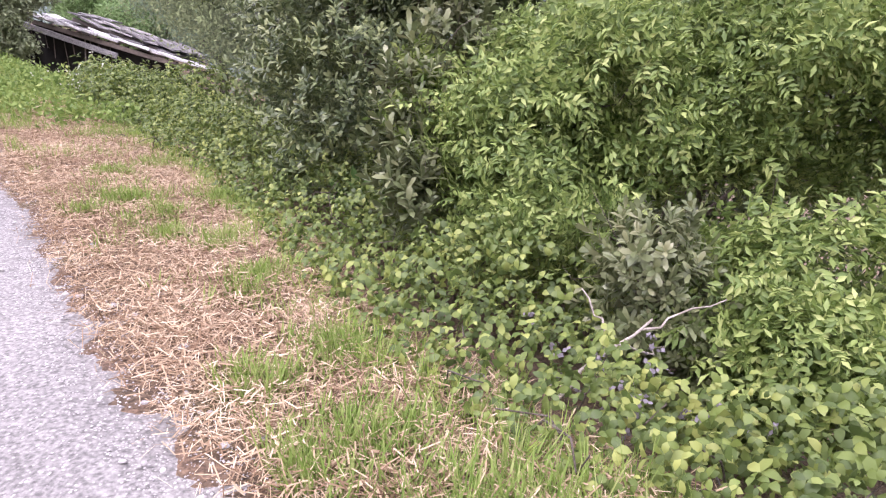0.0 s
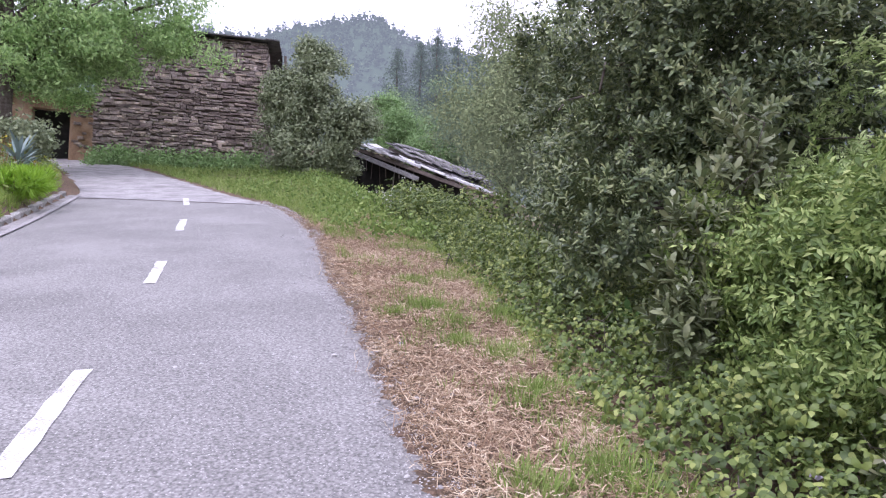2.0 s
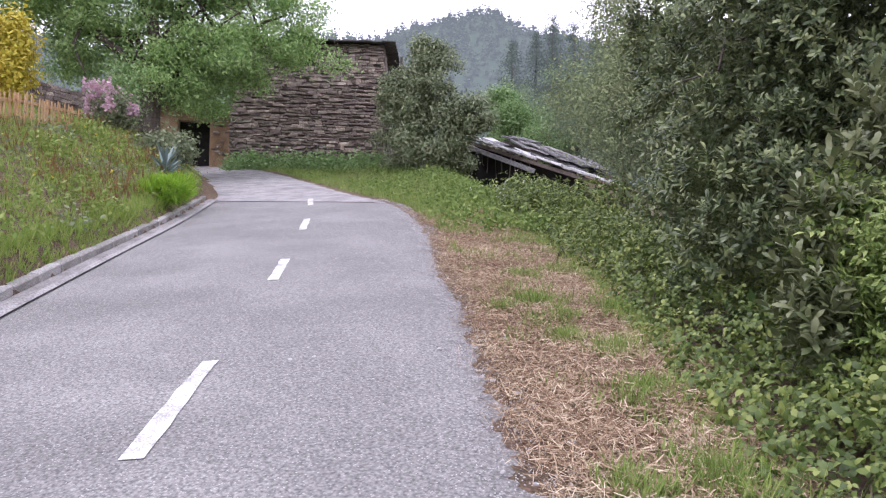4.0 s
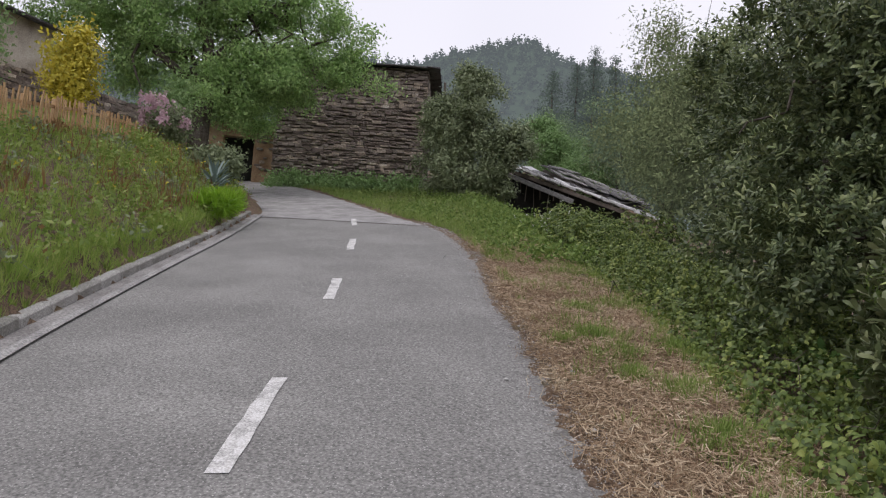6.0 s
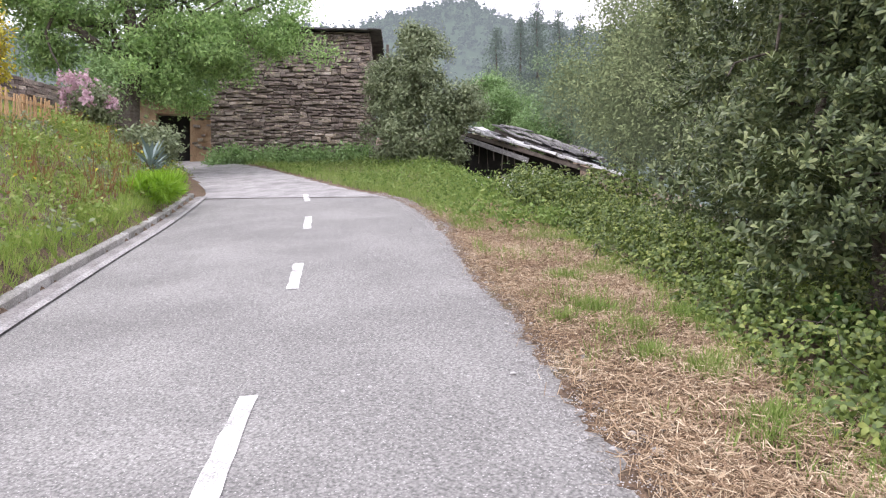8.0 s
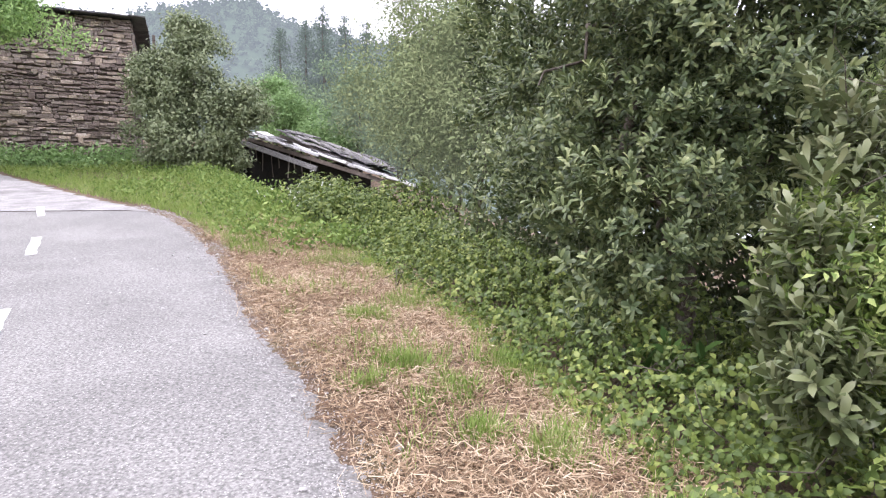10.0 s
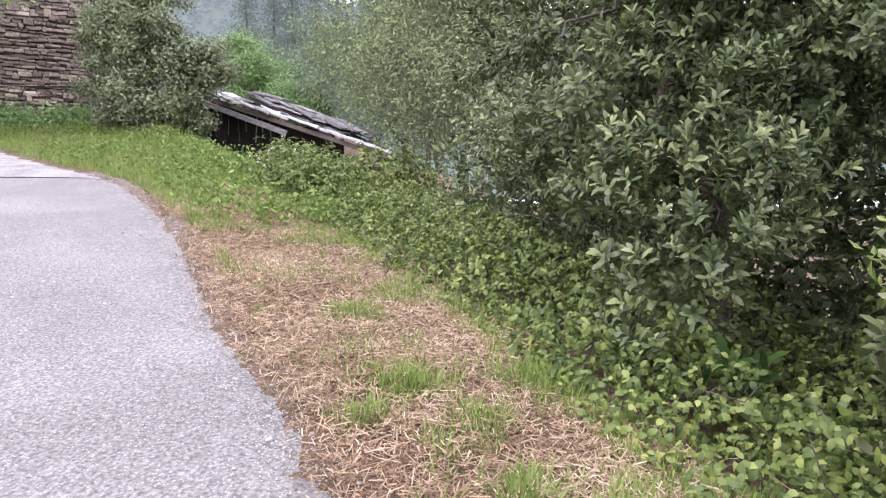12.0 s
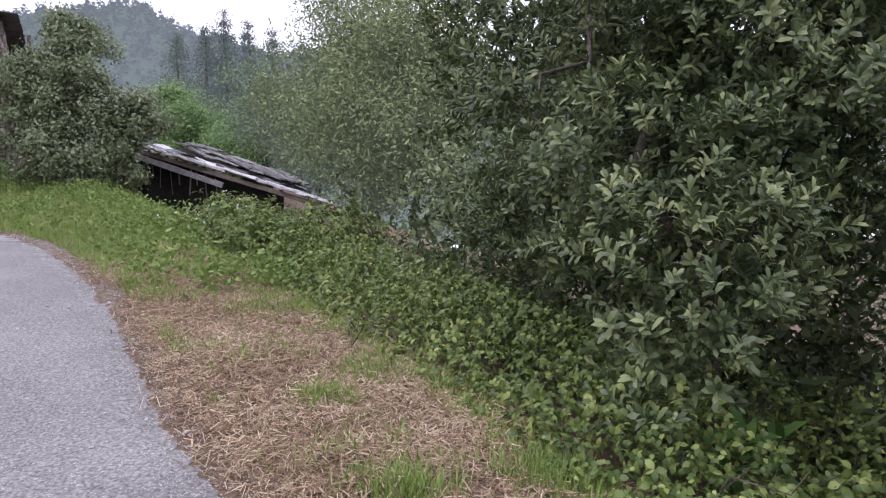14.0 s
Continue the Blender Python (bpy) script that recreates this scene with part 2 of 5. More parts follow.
# ---- the lie of the land ----
RIGHT_EDGE = [(24, -31), (6.6, -7.4), (0.9, 0.02), (-0.41, 1.7), (-1.2, 2.55), (-2.12, 3.75), (-2.81, 4.75), (-3.74, 5.76), (-5.6, 8.27), (-7.1, 9.93), (-8.6, 11.4), (-10.1, 12.45), (-11.7, 13.3), (-15.5, 15.6), (-20.7, 18.7), (-25.0, 20.6), (-29, 21.4), (-42, 21)]
LEFT_EDGE = [(18.5, -34), (2.2, -8.6), (-2.6, -2.0), (-5.22, 0.94), (-6.23, 1.9), (-7.62, 3.38), (-9.27, 5.17), (-11.2, 7.38), (-13.8, 10.1), (-15.4, 11.7), (-19.6, 14.5), (-24.5, 17.4), (-29, 18.2), (-42, 17.5)]
BRAMBLE_FOOT = [(20, -24), (4.2, -3.0), (1.6, 0.6), (0.5, 2.02), (0.12, 2.6), (-0.36, 3.2), (-0.75, 3.95), (-1.3, 4.95), (-2.1, 6.3), (-2.8, 7.33), (-3.8, 8.6), (-4.95, 10.3), (-6.8, 12.3), (-8.9, 15.2), (-12.6, 19), (-15.4, 22.3), (-17.9, 26), (-20, 40)]


def side(points, x, y):
    """Distance of points from a line of posts, positive on its right-hand side as it runs."""
    x, y = np.asarray(x, float), np.asarray(y, float)
    best, sign = np.full(x.shape, 1e9), np.ones(x.shape)
    for (ax, ay), (bx, by) in zip(points, points[1:]):
        dx, dy = bx - ax, by - ay
        k = np.clip(((x - ax) * dx + (y - ay) * dy) / (dx * dx + dy * dy), 0, 1)
        d = np.hypot(x - ax - k * dx, y - ay - k * dy)
        near = d < best
        best = np.where(near, d, best)
        sign = np.where(near, np.where((x - ax) * dy - (y - ay) * dx > 0, 1, -1), sign)
    return best * sign


def slope(x, y):
    """The hillside that the road climbs."""
    x, y = np.asarray(x, float), np.asarray(y, float)
    r = np.hypot(x, y)
    k = np.minimum(1, 55 / np.maximum(r, 1))
    x, y = x * k, y * k
    s = np.maximum(0, -0.64 * x + 0.77 * y - 6)
    return -0.0562 * x + 0.173 * y + 0.00075 * np.minimum(s, 40) ** 2


def land(x, y):
    """Height of the ground beside the road."""
    x, y = np.asarray(x, float), np.asarray(y, float)
    right, left, foot = side(RIGHT_EDGE, x, y), -side(LEFT_EDGE, x, y), side(BRAMBLE_FOOT, x, y)
    z = slope(x, y)
    z = z - np.where(right > 0, 0.09 * np.clip(right, 0, 2), 0) - np.where((foot > 0) & (right > 0), np.minimum(0.40 * foot, 8), 0)
    bank = 0.1 + 0.64 * np.clip(left - 0.2, 0, 3.1) + 0.28 * np.clip(left - 3.3, 0, 12)
    z = z + np.where(left > 0.4, bank * np.clip((left - 0.4) / 0.15, 0, 1), 0)
    inside = (right < -0.2) & (left < 0.4)
    return z - np.where(right < 0, 0.06 * np.clip((-right - 0.05) / 0.3, 0, 1) * np.clip((0.42 - left) / 0.05, 0, 1), 0) + np.where(inside, 0, 0.02 * np.clip(np.maximum(right, left) * 3, 0, 1) * np.sin(2.1 * x + 0.7 * y) * np.sin(1.7 * y - 0.9 * x))


def height(x, y):
    return float(land(np.array([x]), np.array([y]))[0])


# ---- building tools ----


def mesh_of(name, verts, faces, mat, smooth=False):
    me = bpy.data.meshes.new(name)
    verts = np.asarray(verts, np.float32).reshape(-1, 3)
    faces = np.asarray(faces, np.int32)
    k = faces.shape[1]
    me.vertices.add(len(verts))
    me.vertices.foreach_set("co", verts.ravel())
    me.loops.add(faces.size)
    me.loops.foreach_set("vertex_index", faces.ravel())
    me.polygons.add(len(faces))
    me.polygons.foreach_set("loop_start", np.arange(0, faces.size, k, dtype=np.int32))
    me.update(calc_edges=True)
    if smooth:
        me.polygons.foreach_set("use_smooth", np.ones(len(faces), bool))
    me.materials.append(mat)
    return me


def child(ob, parent):
    ob.parent = parent
    if parent is not None:
        ob.matrix_parent_inverse = parent.matrix_basis.inverted()
    return ob


def part(name, bm, mat, parent, label=""):
    me = bpy.data.meshes.new(name)
    bm.to_mesh(me)
    bm.free()
    me.materials.append(mat)
    return tagged(child(new(name, me), parent), label)


def empty(name, x, y, z):
    ob = new(name)
    ob.empty_display_size = 0.2
    ob.matrix_basis = pose(x, y, z)
    return ob


def box(bm, m, sx, sy, sz, bevel=0.0, jit=0.0, rng=random):
    """A box of that size whose base centre is at m's origin."""
    made = bmesh.ops.create_cube(bm, size=1.0)["verts"]
    for v in made:
        v.co = Vector((v.co.x * sx + rng.uniform(-jit, jit), v.co.y * sy + rng.uniform(-jit, jit), (v.co.z + 0.5) * sz + rng.uniform(-jit, jit)))
    if bevel:
        edges = list({e for v in made for e in v.link_edges})
        made = bmesh.ops.bevel(bm, geom=edges, offset=bevel, segments=1, affect="EDGES")["verts"]
    for v in made:
        v.co = m @ v.co
    return made


def tube(points, radii, sides=7):
    """Vertices and faces of a tapered limb along points."""
    pts = np.asarray(points, float)
    verts, faces = [], []
    for i, p in enumerate(pts):
        d = pts[min(i + 1, len(pts) - 1)] - pts[max(i - 1, 0)]
        d = d / (np.linalg.norm(d) + 1e-9)
        a = np.cross(d, (0.3, 0.2, 0.93) if abs(d[2]) < 0.9 else (1, 0, 0))
        a /= np.linalg.norm(a)
        b = np.cross(d, a)
        for k in range(sides):
            t = 2 * math.pi * k / sides
            verts.append(p + radii[i] * (math.cos(t) * a + math.sin(t) * b))
    for i in range(len(pts) - 1):
        for k in range(sides):
            j = (k + 1) % sides
            faces.append((i * sides + k, i * sides + j, (i + 1) * sides + j, (i + 1) * sides + k))
    return np.array(verts), np.array(faces)


def joined(parts_):
    vs, fs, n = [], [], 0
    for v, f in parts_:
        vs.append(v)
        fs.append(np.asarray(f) + n)
        n += len(v)
    return np.concatenate(vs), np.concatenate(fs)


def limb(a, b, r0, r1, rng, bend=0.12, steps=5):
    a, b = np.array(a, float), np.array(b, float)
    pts = [a + (b - a) * k / steps for k in range(steps + 1)]
    size = np.linalg.norm(b - a) * bend
    for k in range(1, steps):
        pts[k] = pts[k] + rng.normal(0, size / 2, 3)
    return tube(pts, [r0 + (r1 - r0) * k / steps for k in range(steps + 1)])


# one leaf: base, two pairs of flanks and a tip, curling down
def blade(length, width, fold=0.25, droop=0.15):
    up_ = fold * width * 0.5
    v = np.array([(0, 0, 0), (-0.46 * width, 0.34 * length, up_), (0.46 * width, 0.34 * length, up_), (-0.42 * width, 0.72 * length, up_ - droop * length * 0.4), (0.42 * width, 0.72 * length, up_ - droop * length * 0.4), (0, length, -droop * length)])
    return v, np.array([(0, 2, 1), (1, 2, 4), (1, 4, 3), (3, 4, 5)])


def oblong(length, width, fold=0.25, droop=0.15):
    """A leathery leaf, widest past its middle, with a blunt tip."""
    up_ = fold * width * 0.5
    v = np.array([(0, 0, 0), (-0.36 * width, 0.3 * length, up_), (0.36 * width, 0.3 * length, up_), (-0.45 * width, 0.76 * length, up_ - droop * length * 0.4), (0.45 * width, 0.76 * length, up_ - droop * length * 0.4), (0, length, -droop * length)])
    return v, np.array([(0, 2, 1), (1, 2, 4), (1, 4, 3), (3, 4, 5)])


def leaflet_blade(length, width, fold=0.2, droop=0.2):
    v = np.array([(0, 0, 0), (-0.5 * width, 0.45 * length, fold * width * 0.5), (0.5 * width, 0.45 * length, fold * width * 0.5), (0, length, -droop * length)])
    return v, np.array([(0, 3, 1), (0, 2, 3)])


def turned(vf, rx, ry, rz, at=(0, 0, 0), s=1.0):
    m = np.array(Euler((radians(rx), radians(ry), radians(rz))).to_matrix())
    return vf[0] * s @ m.T + np.array(at), vf[1]


def rosette(rng, count, length, width, stem, shape=blade):
    """A shoot along z with leaves all round it."""
    out = []
    for i in range(count):
        h = stem * (i / count) ** 0.8
        out.append(turned(shape(length * rng.uniform(0.75, 1.1), width * rng.uniform(0.85, 1.1), 0.3, rng.uniform(0.0, 0.3)), 15 + 55 * i / count + rng.normal(0, 10), 0, 137.5 * i + rng.normal(0, 15), (0, 0, h)))
    return joined(out)


def pinnate(rng, pairs, leaflet, width, stem):
    """A compound leaf along y, slightly arched."""
    out = []
    for i in range(pairs):
        y = stem * (0.3 + 0.65 * i / pairs)
        for sgn in (-1, 1):
            out.append(turned(leaflet_blade(leaflet * rng.uniform(0.8, 1.1), width, 0.2, 0.2), rng.normal(-5, 10), 0, sgn * -62 + rng.normal(0, 8), (0, y, -0.25 * y * y / stem)))
    out.append(turned(leaflet_blade(leaflet * 1.1, width * 1.1, 0.2, 0.2), -15, 0, 0, (0, stem, -0.25 * stem)))
    return joined(out)


def compound_shoot(rng, leaves, pairs, leaflet, width, stem):
    return joined([turned(pinnate(rng, pairs, leaflet, width, stem), 20 + 45 * i / leaves + rng.normal(0, 10), 0, 137 * i + rng.normal(0, 20), (0, 0, 0.05 * i)) for i in range(leaves)])


def trefoil(rng, size):
    """Three rounded leaflets on a stalk, lying open to the sky."""
    out = []
    for a in (-75, 0, 75):
        out.append(turned(blade(size * rng.uniform(0.8, 1.05), size * 0.66, 0.3, 0.25), rng.normal(-8, 16), rng.normal(0, 8), a + rng.normal(0, 8), (0, 0, 0)))
    return joined(out)


def clump(rng, count, spread, length, width):
    """A loose handful of leaves pointing anywhere."""
    out = []
    for i in range(count):
        v = np.array([(-0.5 * width, 0, 0), (0, -0.5 * length, 0.1 * width), (0.5 * width, 0, 0), (0, 0.5 * length, 0.1 * width)])
        f = np.array([(0, 1, 2), (0, 2, 3)])
        out.append(turned((v, f), rng.uniform(-60, 60), rng.uniform(-50, 50), rng.uniform(0, 360), rng.normal(0, spread, 3), rng.uniform(0.7, 1.2)))
    return joined(out)


def tuft(rng, blades, tall, width, lean):
    """Grass blades from one root, each bent once."""
    out = []
    for i in range(blades):
        a, h, b = rng.uniform(0, 2 * math.pi), tall * rng.uniform(0.5, 1.1), lean * rng.uniform(0.2, 1.2)
        dx, dy = math.cos(a), math.sin(a)
        px, py, w = -dy, dx, width * rng.uniform(0.7, 1.2)
        base = np.array((dx, dy, 0)) * 0.03 * rng.uniform(0, 1.5)
        tip = base + np.array((dx * b, dy * b, h))
        s = np.array((px, py, 0)) * w * 0.5
        out.append((np.array([base - s, base + s, base + (tip - base) * 0.55 + s + np.array((0, 0, 0.04 * h)), tip]), np.array([(0, 1, 2), (0, 2, 3)])))
    return joined(out)


def litter(rng, count, length, width, spread):
    """Dry stalks lying crosswise."""
    out = []
    for i in range(count):
        L, w = length * rng.uniform(0.4, 1.2), width * rng.uniform(0.6, 1.4)
        v = np.array([(-w / 2, -L / 2, 0), (w / 2, -L / 2, 0), (w / 2, L / 2, 0.15 * L), (-w / 2, L / 2, 0.15 * L)])
        f = np.array([(0, 1, 2), (0, 2, 3)])
        out.append(turned((v, f), rng.normal(0, 24), rng.normal(0, 30), rng.uniform(0, 360), (*rng.normal(0, spread, 2), rng.uniform(0.005, 0.045))))
    return joined(out)


def aligned(dirs, rng, spin=True):
    """Rotations that take z to each direction, with a random spin."""
    d = dirs / np.linalg.norm(dirs, axis=1, keepdims=True)
    r = rng.normal(size=d.shape)
    a = np.cross(d, r)
    a /= np.linalg.norm(a, axis=1, keepdims=True) + 1e-9
    b = np.cross(d, a)
    return np.stack([a, b, d], axis=2)


def scatter(name, templates, pos, dirs, sizes, mat, rng, parent=None):
    """One mesh of many shoots: each place takes one of the templates, turned to its direction."""
    rot, which = aligned(dirs, rng), rng.integers(0, len(templates), len(pos))
    vs, fs, n = [], [], 0
    for k, (tv, tf) in enumerate(templates):
        i = np.nonzero(which == k)[0]
        if not len(i):
            continue
        v = np.einsum("nij,vj->nvi", rot[i], tv) * sizes[i][:, None, None] + pos[i][:, None, :]
        f = tf[None] + (np.arange(len(i)) * len(tv))[:, None, None] + n
        vs.append(v.reshape(-1, 3))
        fs.append(f.reshape(-1, 3))
        n += len(i) * len(tv)
    ob = new(name, mesh_of(name, np.concatenate(vs), np.concatenate(fs), mat))
    if parent is not None:
        child(ob, parent)
        ob.matrix_parent_inverse = parent.matrix_basis.inverted()
    return ob


def on_blobs(blobs, count, rng, inner=0.75, rough_=0.25):
    """Places near the skin of lumpy masses (x, y, z, rx, ry, rz), away from one another's inside, and the way out."""
    b = np.array(blobs, float)
    area = (b[:, 3] * b[:, 4] + b[:, 4] * b[:, 5] + b[:, 3] * b[:, 5])
    pick = rng.choice(len(b), count, p=area / area.sum())
    d = rng.normal(size=(count, 3))
    d /= np.linalg.norm(d, axis=1, keepdims=True)
    lumps = np.array([0.5 * noise.noise(Vector(v) * 2.3 + Vector((p * 7.1, 0, 0))) + 0.5 * noise.noise(Vector(v) * 5.1 + Vector((0, p * 3.7, 0))) for v, p in zip(d, pick)])
    r = rng.uniform(inner, 1.0, count) + rough_ * lumps * 1.8
    pos = b[pick, :3] + d * b[pick, 3:] * r[:, None]
    keep = np.ones(count, bool)
    for k in range(len(b)):
        q = (pos - b[k, :3]) / (b[k, 3:] * 0.62)
        keep &= ((q * q).sum(1) > 1) | (pick == k)
    out = d / b[pick, 3:]
    return pos[keep], (out / np.linalg.norm(out, axis=1, keepdims=True))[keep]

# ---- ground, road, kerb ----
def sheet(name, xs, ys, zf, mat):
    X, Y = np.meshgrid(xs, ys, indexing="ij")
    v = np.stack([X.ravel(), Y.ravel(), zf(X.ravel(), Y.ravel())], 1)
    i, j = np.meshgrid(np.arange(len(xs) - 1), np.arange(len(ys) - 1), indexing="ij")
    a = (i * len(ys) + j).ravel()
    return new(name, mesh_of(name, v, np.stack([a, a + len(ys), a + len(ys) + 1, a + 1], 1), mat, True))


def stretch(lo, hi, n, mid, k):
    u = np.linspace(-1, 1, n)
    s = np.sinh(k * u) / math.sinh(k)
    return mid + np.where(s < 0, s * (mid - lo), s * (hi - mid))


ground = sheet("ground", stretch(-2500, 2500, 235, -6, 7.5), stretch(-2500, 2500, 235, 8, 7.5), land, EARTH)
tagged(ground, "brown earth of the roadside slope and bank", "ground", kind="structure")


def resample(points, n):
    p = np.array(points, float)
    d = np.r_[0, np.cumsum(np.hypot(*np.diff(p, axis=0).T))]
    t = np.linspace(0, d[-1], n)
    return np.stack([np.interp(t, d, p[:, 0]), np.interp(t, d, p[:, 1])], 1)


def rounded(points):
    p = [np.array(q, float) for q in points]
    for _ in range(2):
        out = [p[0]]
        for a, b in zip(p, p[1:]):
            out += [a * 0.75 + b * 0.25, a * 0.25 + b * 0.75]
        p = out + [p[-1]]
    return p


def strip(name, left, right, n, across, mat, lift, ragged, rng):
    a, b = resample(rounded(left), n), resample(rounded(right), n)
    k = np.linspace(0, 1, across)
    p = a[:, None, :] * (1 - k)[None, :, None] + b[:, None, :] * k[None, :, None]
    if ragged:
        w = np.convolve(rng.normal(0, 1, n + 8), np.ones(5) / 5, "valid")[:n] * ragged + rng.normal(0, ragged * 0.6, n) - np.clip(np.convolve(rng.normal(0, 1, n + 24), np.ones(13) / 13, "valid")[:n] - 0.25, 0, 1) * ragged * 4
        across_dir = (b - a) / np.linalg.norm(b - a, axis=1, keepdims=True)
        p[:, -1] += across_dir * w[:, None]
    z = slope(p[..., 0], p[..., 1]) + lift - 0.02 * np.abs(2 * k - 1)[None, :] ** 3
    z[:, -1] -= 0.03 if ragged else 0
    v = np.concatenate([p, z[..., None]], 2).reshape(-1, 3)
    i, j = np.meshgrid(np.arange(n - 1), np.arange(across - 1), indexing="ij")
    c = (i * across + j).ravel()
    return new(name, mesh_of(name, v, np.stack([c, c + 1, c + across + 1, c + across], 1), mat, True))


rng = np.random.default_rng(3)
RA = RIGHT_EDGE[:11] + [(-9.3, 11.9)]
LA = LEFT_EDGE[:9] + [(-14.25, 10.5)]
tagged(strip("road", LA, RA, 1600, 14, ASPHALT, 0.012, 0.085, rng), "worn grey asphalt road with a crumbling edge", "road", kind="structure")
tagged(strip("road_concrete", [(-14.27, 10.53)] + LEFT_EDGE[9:], [(-9.33, 11.93)] + RIGHT_EDGE[11:], 160, 10, CONCRETE, 0.018, 0.04, rng), "pale concrete road surface climbing to the barn", "road", kind="structure")


def offset_line(points, d):
    p = np.array(points)
    t = np.gradient(p, axis=0)
    t /= np.linalg.norm(t, axis=1, keepdims=True)
    return p + np.stack([-t[:, 1], t[:, 0]], 1) * d


kerb_line = resample(rounded(LEFT_EDGE[1:9] + [(-14.6, 10.95)]), 42)
gutter = strip("gutter", offset_line(kerb_line, 0.27), offset_line(kerb_line, 0.04), 120, 4, GUTTER, 0.020, 0, rng)
tagged(gutter, "shallow stained concrete gutter along the kerb", "gutter", kind="structure")
lip = strip("gutter_lip", offset_line(kerb_line, 0.045), offset_line(kerb_line, -0.075), 400, 4, CONCRETE, 0.038, 0, rng)
tagged(lip, "pale worn concrete lip between gutter and asphalt", "gutter", kind="structure")
kerb = empty("kerb", *kerb_line[20], float(slope(*kerb_line[20])))
tagged(kerb, "weathered concrete kerb stones below a grassy bank", "kerb", kind="structure")
kerb_mid = offset_line(kerb_line, 0.33)
bm = bmesh.new()
box(bm, pose(0, 0, -0.17), 1.0, 0.14, 0.28, 0.018, 0.008)
kerb_mesh = bpy.data.meshes.new("kerb_stone")
bm.to_mesh(kerb_mesh)
bm.free()
kerb_mesh.materials.append(KERB)
for i in range(len(kerb_mid) - 1):
    a, b = kerb_mid[i], kerb_mid[i + 1]
    za, zb = float(slope(*a)), float(slope(*b))
    L = math.hypot(*(b - a))
    ob = new("kerb_stone", kerb_mesh)
    ob.matrix_basis = pose(*(a + b) / 2, (za + zb) / 2 + random.uniform(-0.008, 0.008), 0, -math.degrees(math.atan2(zb - za, L)), math.degrees(math.atan2(b[1] - a[1], b[0] - a[0]))) @ Matrix.Diagonal((math.hypot(L, zb - za) - 0.012, 1, 1, 1))
    child(ob, kerb)


# painted dashes of the middle line
def dash(x0, y0, x1, y1, width):
    d = Vector((x1 - x0, y1 - y0)).normalized()
    s = Vector((-d.y, d.x)) * width / 2
    pts = []
    for k in range(9):
        t = k / 8
        for sg in (1, -1):
            x, y = x0 + (x1 - x0) * t + sg * s.x, y0 + (y1 - y0) * t + sg * s.y
            e = random.uniform(-0.009, 0.006)
            x, y = x + sg * e, y + sg * e
            pts.append((x, y, float(slope(x, y)) + 0.0185))
    f = [(2 * k, 2 * k + 1, 2 * k + 3, 2 * k + 2) for k in range(8)]
    tagged(new("road_marking", mesh_of("road_marking", pts, f, PAINT)), "white painted dash of the road's middle line", "road marking", "dashes of the middle line", "structure")


dash(-2.79, 1.36, -3.69, 2.5, 0.12)
dash(-5.4, 4.63, -6.27, 5.63, 0.125)
dash(-8.12, 7.75, -9.15, 8.9, 0.125)
dash(-10.9, 10.75, -12.0, 11.85, 0.12)
dash(-0.2, -1.9, -1.05, -0.8, 0.12)

sx, sy = np.linspace(-14.25, -9.3, 24), np.linspace(10.5, 11.9, 24)
jag = np.random.default_rng(4).normal(0, 0.012, 24)
seam_v = [(x - 0.46 * k * 0.05 + j, y + 0.88 * k * 0.05 + j, float(slope(x, y)) + 0.024) for x, y, j in zip(sx, sy, jag) for k in (0, 1)]
tagged(new("road_joint", mesh_of("road_joint", seam_v, [(2 * i, 2 * i + 2, 2 * i + 3, 2 * i + 1) for i in range(23)], DARK)), "dark cracked joint between asphalt and concrete", "joint", kind="structure")

# ---- stone building ----
CORNER, FRONT, DEPTH = Vector((-19.15, 23.7)), Vector((-0.815, -0.58)), Vector((-0.58, 0.815))
wall_yaw = math.degrees(math.atan2(-FRONT.y, -FRONT.x))
BASE, TOP = 4.6, 11.25
stone_house = empty("stone_house", CORNER.x, CORNER.y, height(CORNER.x, CORNER.y))
tagged(stone_house, "old two-storey farmhouse of rough reddish-brown stone with a slate roof", "house")
H = Matrix.Translation((CORNER.x, CORNER.y, BASE)) @ pose(0, 0, 0, 0, 0, wall_yaw)  # x runs along the front towards the corner, y into the house
LONG, DEEP, TALL = 7.1, 9.0, TOP - BASE
bm = bmesh.new()
box(bm, H @ pose(-LONG / 2, 0.3, 0), LONG, 0.5, TALL)
part("wall_front", bm, MORTAR, stone_house)
bm = bmesh.new()
box(bm, H @ pose(-0.27, DEEP / 2 + 0.3, 0), 0.5, DEEP - 0.6, TALL - 0.02)
part("wall_side", bm, MORTAR, stone_house)
bm = bmesh.new()
box(bm, H @ pose(-LONG + 0.27, DEEP / 2 + 0.3, 0), 0.5, DEEP - 0.6, TALL - 0.02)
part("wall_side", bm, MORTAR, stone_house)
bm = bmesh.new()
box(bm, H @ pose(-LONG / 2, DEEP, 0), LONG, 0.5, TALL - 0.03)
part("wall_back", bm, MORTAR, stone_house)
rs = random.Random(5)
bm = bmesh.new()
for row in range(16):
    x = 0.55
    while x > -LONG - 0.7:
        w = rs.uniform(0.35, 0.75)
        y = -0.22 + row * 0.62
        rise = 0.02 + row * 0.10 if row < 8 else 0.02 + (15 - row) * 0.10
        box(bm, H @ pose(x - w / 2, y + rs.uniform(-0.05, 0.05), TALL + rise + rs.uniform(0, 0.02), 9 if row < 8 else -9, rs.uniform(-2, 2), rs.uniform(-4, 4)), w * 1.05, 0.8, rs.uniform(0.03, 0.06), 0, 0.012, rs)
        x -= w
part("roof", bm, SLATE, stone_house, "uneven dark slate slab roof")
